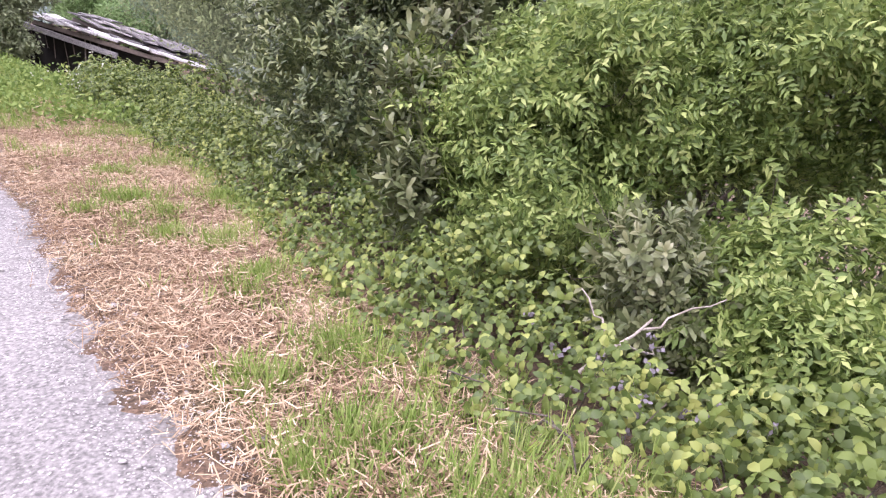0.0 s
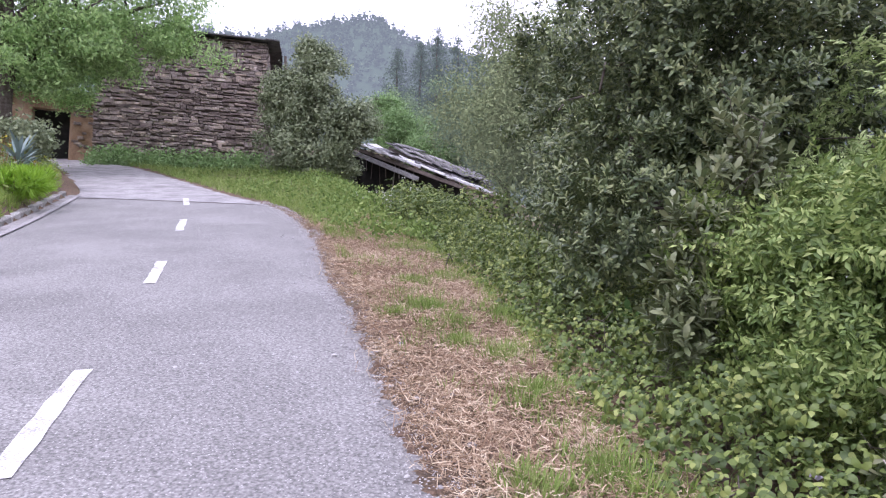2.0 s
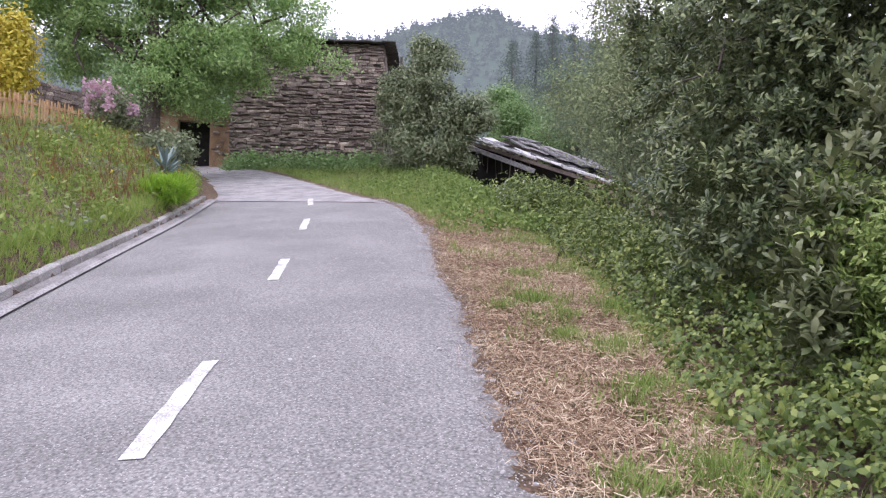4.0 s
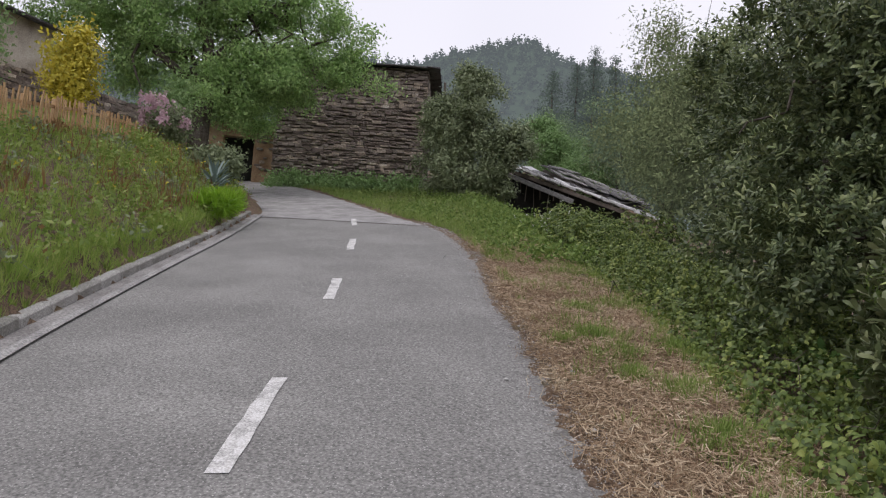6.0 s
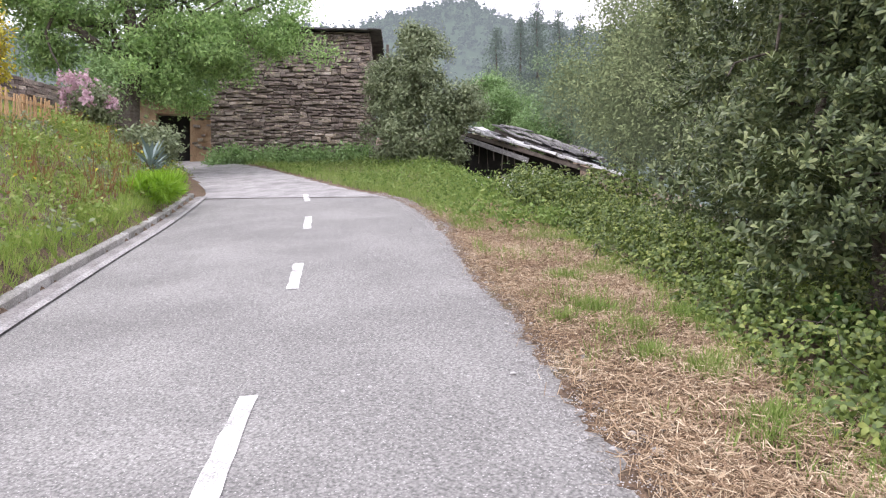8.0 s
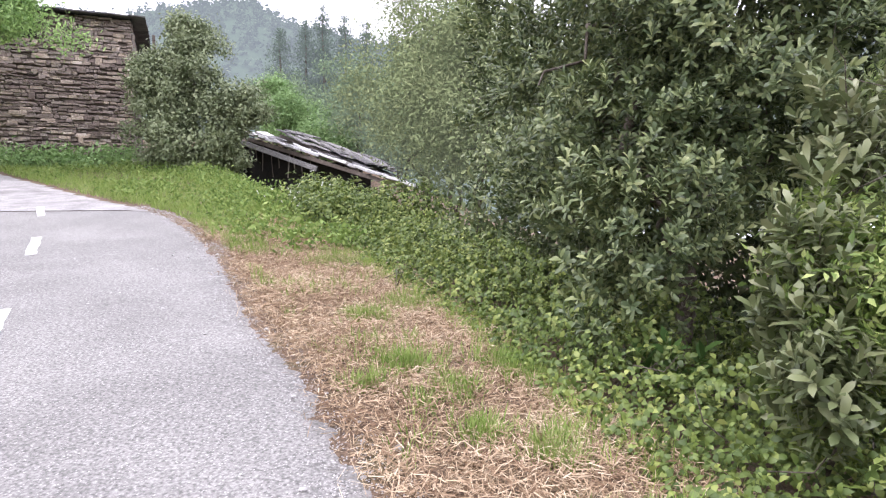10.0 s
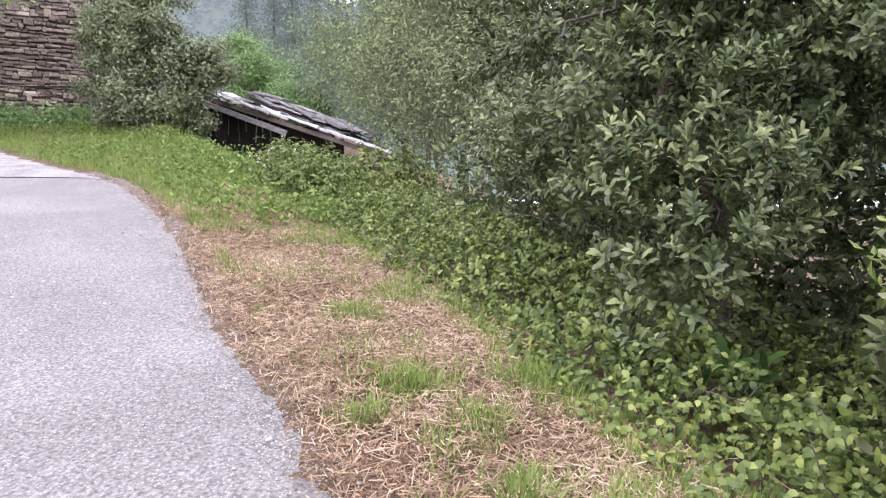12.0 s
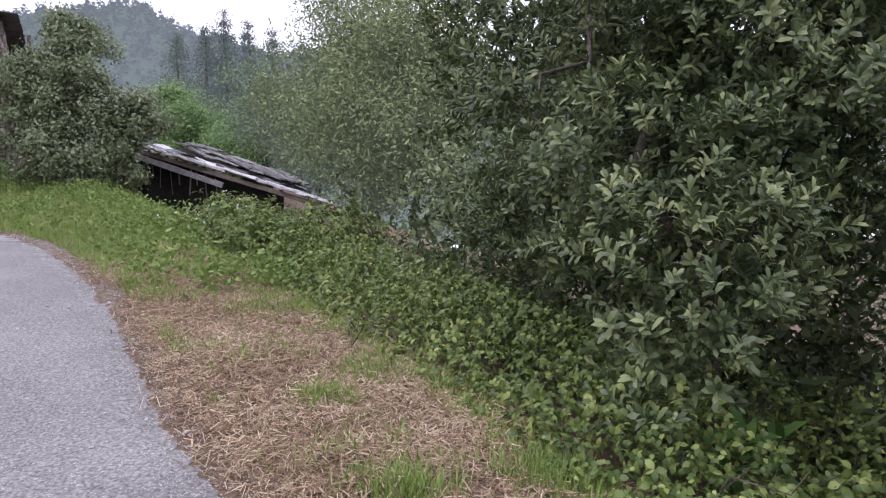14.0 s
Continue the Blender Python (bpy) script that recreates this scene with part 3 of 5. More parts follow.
# near-black slab stands in for the unlit room behind the opening
window = part("window", bmesh.new(), DARK, stone_house, "small window under the eaves, its dark opening coloured near-black")
bm = bmesh.new()
box(bm, H @ pose(-3.55, 0.03, TALL - 1.0), 0.62, 0.1, 0.62)
bm.to_mesh(window.data)
bm.free()
bm = bmesh.new()
for dx in (-0.34, 0.34):
    box(bm, H @ pose(-3.55 + dx, -0.02, TALL - 1.04), 0.09, 0.12, 0.74)
box(bm, H @ pose(-3.55, -0.02, TALL - 0.38), 0.8, 0.14, 0.1)
child(part("window_frame", bm, OLD_WOOD, None), window)
for z in (0.42, 0.62):
    bm = bmesh.new()
    box(bm, H @ pose(0.45, 3.0, TALL * z), 0.9, 4.2, 0.1, 0.01)
    part("balcony_floor" if z < 0.5 else "balcony_rail", bm, OLD_WOOD, stone_house, "grey weathered timber")
for k in range(4):
    bm = bmesh.new()
    box(bm, H @ pose(0.82, 1.1 + 1.25 * k, TALL * 0.42), 0.12, 0.12, TALL * 0.55, 0.01)
    part("balcony_post", bm, OLD_WOOD, stone_house)

# ---- barn at the road's end ----
BX = Vector((-26.0, 20.75))
BH = Matrix.Translation((BX.x, BX.y, 5.4)) @ pose(0, 0, 0, 0, 0, wall_yaw + 6)
barn = tagged(empty("barn", BX.x, BX.y, height(BX.x, BX.y)), "low ochre stone barn with a dark doorway at the road's end", "barn")
for cx, w, h0, h1 in ((-0.6, 1.2, 0, 3.0), (-4.9, 4.4, 0, 3.0), (-1.95, 1.5, 2.35, 3.0)):
    bm = bmesh.new()
    box(bm, BH @ pose(cx, 0.3, h0), w, 0.5, h1 - h0, 0.02, 0.02)
    part("wall", bm, OCHRE, barn)
# near-black sheet set back in the doorway, shadow put into its colour
bm = bmesh.new()
box(bm, BH @ pose(-1.95, 0.9, 0.02), 2.2, 0.1, 2.9)
part("door", bm, DARK, barn, "timber door, its shadow put into a near-black colour")
bm = bmesh.new()
box(bm, BH @ pose(-0.25, 3.0, 0), 0.5, 4.8, 3.0)
part("wall", bm, OCHRE, barn)
bm = bmesh.new()
for row in range(9):
    x = 0.4
    while x > -7.5:
        w = rs.uniform(0.4, 0.8)
        box(bm, BH @ pose(x - w / 2, -0.15 + row * 0.6, 3.02 + row * 0.04, 4, rs.uniform(-2, 2), rs.uniform(-3, 3)), w * 1.04, 0.8, 0.05, 0, 0.012, rs)
        x -= w
part("roof", bm, SLATE, barn, "dark slate slab roof")

for k in range(22):
    bm = bmesh.new()
    box(bm, BH @ pose(-rs.uniform(0.12, 1.0), 0.06, rs.uniform(0.3, 2.7), 0, rs.uniform(-4, 4), 0), rs.uniform(0.15, 0.38), 0.12, rs.uniform(0.08, 0.16), 0.015, 0.015, rs)
    part("stone", bm, STONE, barn)

# ---- house above the garden ----
upper_house = tagged(empty("upper_house", -23.6, 7.2, height(-23.6, 7.2)), "old rendered farmhouse with flaking beige plaster above the garden", "house")
UH = Matrix.Translation((-24.35, 9.3, 4.5)) @ pose(0, 0, 0, 0, 0, math.degrees(math.atan2(3.3, -1.1)))
bm = bmesh.new()
box(bm, UH @ pose(-5.5, 3.0, 0), 11.0, 6.0, 4.5)
part("wall", bm, PLASTER, upper_house)
bm = bmesh.new()
for row in range(6):
    x = 0.5
    while x > -11.4:
        w = rs.uniform(0.4, 0.8)
        box(bm, UH @ pose(x - w / 2, -0.15 + row * 0.6, 4.52 + row * 0.16, 14, rs.uniform(-2, 2), rs.uniform(-3, 3)), w * 1.05, 0.85, 0.05, 0, 0.012, rs)
        x -= w
part("roof", bm, SLATE, upper_house, "dark slate slab roof edge")

# ---- collapsed shed ----
TIP, LOW = Vector((-15.35, 25.1, 6.75)), Vector((-7.9, 23.6, 4.15))
shed = tagged(empty("shed", -13.5, 25.5, height(-13.5, 25.5)), "collapsed dark timber shed under a sagging slab roof", "shed")
along = (LOW - TIP).normalized()
back = Vector((-0.05, 1.0, 0.0)).normalized()
up = along.cross(back).normalized()
if up.z < 0:
    up = -up
SM = Matrix((along.to_4d(), back.to_4d(), up.to_4d(), (0, 0, 0, 1))).transposed()
SM.col[0][3] = SM.col[1][3] = SM.col[2][3] = 0
SM = Matrix.Translation(TIP) @ SM
span = (LOW - TIP).length
x, k = 0.0, 0
while x < span:
    w = rs.uniform(0.35, 0.8)
    bm = bmesh.new()
    box(bm, SM @ pose(x + w / 2, 0.3, 0.02 + rs.uniform(-0.03, 0.04), rs.uniform(-4, 4), rs.uniform(-4, 4), rs.uniform(-6, 6)), w * 1.08, rs.uniform(0.6, 0.9), 0.10, 0.01, 0.02, rs)
    part("roof_slab", bm, PALE_SLAB, shed, "pale lichen-grey slab")
    x += w
for row in range(1, 6):
    x = rs.uniform(-0.3, 0.2) + row * 0.15
    while x < span * 0.75:
        w = rs.uniform(0.5, 1.0)
        bm = bmesh.new()
        box(bm, SM @ pose(x + w / 2, 0.3 + row * 0.55, 0.05 + row * 0.06 + rs.uniform(-0.05, 0.08), 5 + rs.uniform(-6, 6), rs.uniform(-6, 6), rs.uniform(-8, 8)), w * 1.05, 0.8, 0.07, 0, 0.03, rs)
        part("roof_slab", bm, PALE_SLAB if rs.random() < 0.2 else SLATE, shed)
        x += w
upper = SM @ pose(1.35, 1.3, 0.55, 4, 3, -2)
for row in range(4):
    x = rs.uniform(0, 0.3)
    while x < 4.6:
        w = rs.uniform(0.45, 1.0)
        bm = bmesh.new()
        box(bm, upper @ pose(x + w / 2, row * 0.5, 0.02 + row * 0.05 - 0.05 * math.sin(x) + rs.uniform(-0.05, 0.06), rs.uniform(-5, 5), rs.uniform(-6, 6), rs.uniform(-8, 8)), w * 1.1, 0.75, 0.06, 0, 0.025, rs)
        part("roof_slab", bm, GREY_SLAB, shed, "dark lichen-grey slab")
        x += w
for k in range(3):
    bm = bmesh.new()
    box(bm, upper @ pose(2.3, -0.05 + 0.3 * k, -0.22 - 0.08 * k, 0, 1.5 * k, 2 * k), 4.4 - 0.5 * k, 0.12, 0.14, 0.01, 0.01, rs)
    part("rafter", bm, OLD_WOOD, shed)
bm = bmesh.new()
box(bm, SM @ pose(span * 0.28, 0.02, -0.50, 0, 1.5, 0), span * 0.5, 0.05, 0.2, 0.008, 0.01, rs)
part("fascia_board", bm, GREY_SLAB, shed, "grey weathered board under the roof edge")
bm = bmesh.new()
box(bm, SM @ pose(span / 2, 0.12, -0.22), span, 0.14, 0.16, 0.01)
part("beam", bm, OLD_WOOD, shed)
# inside walls coloured near-black so the opening reads as deep shade
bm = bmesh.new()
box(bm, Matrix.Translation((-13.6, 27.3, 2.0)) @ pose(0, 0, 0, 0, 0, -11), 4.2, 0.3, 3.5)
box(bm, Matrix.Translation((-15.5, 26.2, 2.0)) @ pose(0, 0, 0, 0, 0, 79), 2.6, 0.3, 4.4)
part("wall", bm, DARK, shed, "inside walls coloured near-black to stand for deep shade")
for k in range(9):
    bm = bmesh.new()
    p = TIP + along * (0.3 + 0.42 * k)
    h = rs.uniform(0.5, 1.4)
    box(bm, Matrix.Translation((p.x, p.y + 0.2 + rs.uniform(0, 0.3), p.z - 0.25 - h)) @ pose(0, 0, 0, rs.uniform(-5, 5), rs.uniform(-5, 5)), rs.uniform(0.015, 0.05), 0.02, h)
    part("hanging_board", bm, OLD_WOOD, shed)
# near-black boards added behind the roof edge in place of the shed's shade
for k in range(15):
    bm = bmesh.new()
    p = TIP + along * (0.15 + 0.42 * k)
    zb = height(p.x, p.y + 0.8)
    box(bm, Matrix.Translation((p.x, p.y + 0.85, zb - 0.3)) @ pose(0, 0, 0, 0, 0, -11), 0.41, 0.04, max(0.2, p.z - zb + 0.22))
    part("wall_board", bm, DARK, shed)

# ---- dry-stone garden wall ----
garden_wall = tagged(empty("garden_wall", -22.6, 10.5, height(-22.6, 10.5)), "dry-stone wall of flat brown stones round the garden", "garden wall", kind="structure")
gw_a, gw_b = Vector((-19.8, 5.0)), Vector((-21.4, 12.4))
gdir = gw_b - gw_a
bm = bmesh.new()
n_c = 9
for row in range(n_c):
    t = rs.uniform(-0.02, 0.0)
    while t < 1:
        w = rs.uniform(0.2, 0.55)
        p = gw_a + gdir * (t + w / 2 / gdir.length)
        z0 = height(gw_a.x + gdir.x * t, gw_a.y + gdir.y * t) - 0.1
        box(bm, Matrix.Translation((p.x + rs.uniform(-0.03, 0.03), p.y, z0 + row * 0.11 + rs.uniform(0, 0.02))) @ pose(0, 0, 0, 0, rs.uniform(-4, 4), math.degrees(math.atan2(gdir.y, gdir.x)) + rs.uniform(-5, 5)), w, 0.4, 0.105, 0, 0.015, rs)
        t += w / gdir.length
part("stone", bm, STONES, garden_wall)["kind"] = "stuff"

# ---- picket fence ----
fence = tagged(empty("picket_fence", -16.35, 7.0, height(-16.35, 7.0)), "light brown wooden picket fence on top of the grassy bank", "fence")
fence_line = resample([(-12.3, 3.5), (-14.6, 6.0), (-16.0, 7.95)], 46)
bm = bmesh.new()
box(bm, pose(0, 0, 0), 0.062, 0.022, 0.74)
for v in bm.verts:
    if v.co.z > 0.7:
        v.co.x *= 0.55
picket_mesh = bpy.data.meshes.new("picket")
bm.to_mesh(picket_mesh)
bm.free()
picket_mesh.materials.append(PICKET_WOOD)
for i in range(len(fence_line)):
    a, b = fence_line[max(i - 1, 0)], fence_line[min(i + 1, len(fence_line) - 1)]
    ob = new("picket", picket_mesh)
    x, y = fence_line[i]
    ob.matrix_basis = pose(x, y, height(x, y) - 0.02 - 0.18 * i / 45 + rs.uniform(-0.06, 0.05), rs.uniform(-4, 4), rs.uniform(-5, 5), math.degrees(math.atan2(b[1] - a[1], b[0] - a[0])))
    child(ob, fence)
for k in range(0, 45, 9):
    a, b = fence_line[k], fence_line[min(k + 9, 45)]
    za, zb = height(*a), height(*b)
    L = math.hypot(*(b - a))
    for h in (0.08, 0.42):
        bm = bmesh.new()
        box(bm, pose(*(a + b) / 2, (za + zb) / 2 + h, 0, -math.degrees(math.atan2(zb - za, L)), math.degrees(math.atan2(b[1] - a[1], b[0] - a[0]))) @ pose(0, 0.035, 0), math.hypot(L, zb - za), 0.035, 0.06)
        part("rail", bm, PICKET_WOOD, fence)
    bm = bmesh.new()
    box(bm, pose(a[0] - 0.05, a[1] - 0.05, za - 0.2, 0, 0, 45), 0.08, 0.08, 0.8, 0.008)
    part("post", bm, PICKET_WOOD, fence)

# ---- wooded hill in the distance ----
FAR = 2.2


def hill_top(x, y):
    """A ridge across the valley, with a rounded summit."""
    b = np.degrees(np.arctan2(-x, y))
    r = np.hypot(x, y) / FAR
    crest = 60.5 + 8 * np.exp(-((b - 31) / 6.5) ** 2) + 0.7 * np.sin(b * 0.9) + np.where(b > 44, -8 * np.clip((b - 44) / 10, 0, 1), 0) - 6 * np.clip((22 - b) / 25, 0, 1.4)
    return FAR * (4 + (crest - 10) * np.clip((r - 70) / 95, 0, 1) ** 0.8 - 20 * np.clip((r - 175) / 60, 0, 1))


bear, rad = np.radians(np.linspace(-75, 95, 130)), np.linspace(62, 240, 60) * FAR
Bg, Rg = np.meshgrid(bear, rad, indexing="ij")
hx, hy = -np.sin(Bg).ravel() * Rg.ravel(), np.cos(Bg).ravel() * Rg.ravel()
hv = np.stack([hx, hy, hill_top(hx, hy) - 4], 1)
i, j = np.meshgrid(np.arange(129), np.arange(59), indexing="ij")
c = (i * 60 + j).ravel()
# the hill sheet glows evenly to imitate haze
tagged(new("backdrop", mesh_of("backdrop", hv, np.stack([c, c + 60, c + 61, c + 1], 1), HILLWOOD, True)), "wooded hill across the valley, glowing faintly in place of haze", "hill", kind="structure")


def spire(rng, tall, wide, count):
    """A far conifer: sprays of foliage in a ragged cone."""
    out = []
    for k in range(count):
        h = rng.uniform(0.05, 1) ** 0.8
        r = wide * math.sqrt(1.05 - h) * rng.uniform(0.3, 1.0)
        a = rng.uniform(0, 2 * math.pi)
        s = tall * 0.125 * rng.uniform(0.7, 1.4) * (1.25 - 0.7 * h)
        v = np.array([(-s, 0, 0), (0, -s, -0.3 * s), (s, 0, 0.1 * s), (0, s, 0.9 * s)])
        out.append(turned((v, np.array([(0, 1, 2), (0, 2, 3)])), rng.uniform(-50, 50), rng.uniform(-40, 40), rng.uniform(0, 360), (r * math.cos(a), r * math.sin(a), h * tall)))
    return joined(out)


rng = np.random.default_rng(11)
nf = 5600
fb, fr = np.radians(rng.uniform(-40, 75, nf)), FAR * (85 + 100 * rng.uniform(0, 1, nf) ** 0.7)
fx, fy = -np.sin(fb) * fr, np.cos(fb) * fr
fpos = np.stack([fx, fy, hill_top(fx, fy) - 4.5], 1)
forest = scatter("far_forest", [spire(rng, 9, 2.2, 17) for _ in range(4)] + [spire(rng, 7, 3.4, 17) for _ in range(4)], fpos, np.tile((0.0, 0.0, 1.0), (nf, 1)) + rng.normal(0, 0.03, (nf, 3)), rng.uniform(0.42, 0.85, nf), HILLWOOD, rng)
tagged(forest, "conifers and eucalyptus covering the far hill, haze added as glow", "forest", kind="stuff")

# ---- trees and shrubs ----
def plant(name, label, category, base, blobs, shoots, count, size, mat, seed, trunks=(), inner=0.72, rough_=0.25, tilt_up=0.35, crown="crown", sink=0.05, core=0, cluster=(0, 0.5, 0.7)):
    """A tree or shrub: limbs from base to given ends, and a crown of shoots on lumpy masses."""
    rng = np.random.default_rng(seed)
    ob = tagged(empty(name, base[0], base[1], base[2]), label, category)
    pos, out = on_blobs(blobs, count, rng, inner, rough_)
    if cluster[0]:
        many, wide, flat = cluster
        heart, way = on_blobs(blobs, many, rng, inner, rough_)
        pick = rng.integers(0, len(heart), len(pos))
        spread = rng.normal(0, 1, pos.shape) + way[pick] * 0.5 + np.array((0, 0, 0.35))
        spread /= np.linalg.norm(spread, axis=1, keepdims=True)
        reach = wide * rng.uniform(0.6, 1.25, len(heart))[pick] * rng.uniform(0.45, 1.0, len(pos))
        loose = rng.uniform(0, 1, len(pos)) < 0.1
        pos = np.where(loose[:, None], pos, heart[pick] + spread * reach[:, None] * np.array((1, 1, flat)))
        out = np.where(loose[:, None], out, spread * 0.7 + way[pick] * 0.5)
    dirs = out + np.array((0, 0, tilt_up)) + rng.normal(0, 0.35, out.shape)
    low = land(pos[:, 0], pos[:, 1]) + 0.04
    keep = pos[:, 2] > low
    pos, dirs = pos[keep], dirs[keep]
    scatter(crown, shoots, pos, dirs, size * rng.uniform(0.7, 1.25, len(pos)), mat, rng, ob)
    if core:
        pos, out = on_blobs([(b[0], b[1], b[2], b[3] * 0.6, b[4] * 0.6, b[5] * 0.6) for b in blobs if b[3] > 0.8], core, rng, 0.3, 0.1)
        pos = np.array([p for p in pos if p[2] > base[2]])
        scatter("inner_foliage", [clump(rng, 8, 0.10, 0.09, 0.034) for _ in range(3)], pos, rng.normal(0, 1, pos.shape), rng.uniform(0.7, 1.2, len(pos)), mat, rng, ob)
    start = np.array((base[0], base[1], base[2] - sink))
    if trunks:
        r0 = trunks[0][0]
        split = start + np.array((0, 0, max(0.3, (np.array(trunks[0][1])[2] - start[2]) * 0.35)))
        v, f = limb(start, split, r0, r0 * 0.8, rng, 0.06)
        tob = child(new("trunk", mesh_of("trunk", v, f, BARK, True)), ob)
        for r, end in trunks:
            end = np.array(end, float)
            pieces = [limb(split, end, r * 0.62, r * 0.18, rng, 0.14, 6)]
            for _ in range(4):
                k = rng.uniform(0.4, 0.9)
                a = split + (end - split) * k
                b = a + rng.normal(0, 1, 3) * np.linalg.norm(end - split) * 0.28 + np.array((0, 0, 0.25))
                pieces.append(limb(a, b, r * 0.25, r * 0.06, rng, 0.15, 4))
            v, f = joined(pieces)
            child(new("limb", mesh_of("limb", v, f, BARK, True)), ob)
    return ob


R = np.random.default_rng(21)
laurel_shoots = [rosette(R, 11, 0.10, 0.036, 0.13, oblong) for _ in range(6)]
elder_shoots = [compound_shoot(R, 4, 3, 0.062, 0.024, 0.13) for _ in range(6)]
ash_shoots = [compound_shoot(R, 4, 5, 0.10, 0.034, 0.26) for _ in range(5)]
bramble_shoots = [trefoil(R, 0.043) for _ in range(8)]
clumps = [clump(R, 9, 0.17, 0.16, 0.065) for _ in range(6)]
clumps_fine = [clump(R, 13, 0.19, 0.085, 0.032) for _ in range(5)]
clumps_small = [clump(R, 9, 0.13, 0.12, 0.06) for _ in range(6)]

plant("laurel_tree", "dense dark green laurel tree overhanging the roadside brambles", "tree", (-0.3, 7.6, height(-0.3, 7.6)),
      [(-0.75, 6.4, 2.1, 0.62, 0.6, 0.9), (-0.95, 5.75, 1.5, 0.3, 0.3, 0.42), (-1.0, 8.1, 3.6, 1.45, 1.5, 2.0), (0.5, 7.2, 3.5, 1.3, 1.2, 1.5), (-0.3, 7.2, 4.6, 1.3, 1.2, 1.5), (-1.35, 9.4, 3.2, 1.3, 1.4, 2.2), (1.6, 7.6, 4.2, 1.5, 1.4, 1.8), (-1.1, 5.95, 1.75, 0.38, 0.35, 0.5), (-0.2, 8.5, 5.2, 1.5, 1.5, 1.5), (0.5, 7.7, 5.0, 1.3, 1.2, 1.2)],
      laurel_shoots, 11500, 0.88, LAUREL, 31, [(0.11, (-0.9, 7.6, 4.2)), (0.09, (0.4, 7.3, 4.0)), (0.08, (-1.2, 8.8, 3.6)), (0.07, (-0.7, 6.6, 2.3)), (0.07, (1.4, 7.6, 4.6))], 0.6, tilt_up=0.75, core=4500, cluster=(430, 0.35, 0.8))
plant("laurel_shoots", "upright laurel shoots with pale undersides rising from the brambles", "shrub", (0.05, 4.75, height(0.05, 4.75)),
      [(-0.02, 4.6, 1.35, 0.22, 0.22, 0.75), (0.18, 4.95, 1.5, 0.25, 0.25, 0.8), (-0.05, 4.35, 1.0, 0.2, 0.2, 0.4), (0.3, 5.05, 2.3, 0.26, 0.24, 0.5)], laurel_shoots, 330, 1.15, PALE_LAUREL, 32, [(0.02, (-0.02, 4.55, 1.9)), (0.02, (0.3, 5.05, 2.7))], 0.2, tilt_up=1.4)
plant("young_laurel", "young laurel bush with grey-green leaves among the brambles", "shrub", (1.25, 3.15, height(1.25, 3.15)),
      [(1.25, 3.15, 0.55, 0.3, 0.28, 0.42), (1.35, 3.1, 0.2, 0.28, 0.25, 0.3)], laurel_shoots, 300, 0.85, PALE_LAUREL, 33, [(0.018, (1.25, 3.15, 0.8))], 0.3)
plant("elder_bush", "bright green elder bush with feathery compound leaves", "shrub", (1.6, 4.6, height(1.6, 4.6)),
      [(0.75, 4.55, 1.45, 0.6, 0.6, 0.6), (1.5, 4.7, 1.6, 0.7, 0.6, 0.7), (2.2, 4.3, 1.75, 0.7, 0.6, 0.55), (2.0, 3.1, 0.42, 0.45, 0.4, 0.4), (1.75, 2.7, 0.15, 0.3, 0.3, 0.3), (0.75, 4.05, 0.95, 0.28, 0.28, 0.25), (3.0, 4.4, 1.8, 1.0, 0.9, 1.1)],
      elder_shoots, 4200, 1.0, ELDER, 34, [(0.035, (1.0, 4.6, 1.7)), (0.03, (2.2, 4.1, 1.7)), (0.03, (2.8, 4.3, 2.0)), (0.025, (1.9, 3.2, 0.6))], 0.55, 0.5, 0.1, cluster=(120, 0.29, 0.6))
plant("ash_sapling", "tall light green ash saplings behind the roadside bushes", "tree", (2.6, 6.4, height(2.6, 6.4)),
      [(1.6, 6.0, 2.5, 0.9, 0.7, 0.9), (2.9, 6.0, 2.6, 1.2, 0.9, 1.1), (4.3, 5.6, 2.6, 1.3, 1.0, 1.3), (5.5, 4.6, 1.5, 1.2, 1.1, 1.2)],
      ash_shoots, 2000, 0.66, SAPLING, 35, [(0.05, (1.8, 6.0, 2.9)), (0.05, (3.0, 6.0, 3.1)), (0.05, (4.4, 5.6, 3.0))], 0.4, cluster=(150, 0.42, 0.6))
plant("dark_thicket", "shaded thicket of dark leaves behind the laurel", "shrub", (2.2, 9.2, height(2.2, 9.2)),
      [(2.5, 9.0, 1.2, 2.2, 1.2, 2.6), (0.6, 9.6, 0.8, 1.6, 1.2, 2.0), (4.8, 7.6, 0.8, 1.8, 1.4, 1.5), (-2.0, 11.2, 2.0, 1.4, 1.4, 1.6), (1.6, 7.9, 0.4, 1.5, 0.9, 1.0), (0.8, 9.6, 4.6, 1.8, 1.2, 2.4), (1.2, 8.3, 1.5, 1.8, 0.6, 1.3), (-0.6, 8.8, 1.4, 1.2, 0.6, 1.0)],
      clumps, 5000, 0.85, LAUREL, 36, [(0.09, (1.8, 9.0, 3.2)), (0.07, (3.2, 9.0, 3.0))], 0.5)

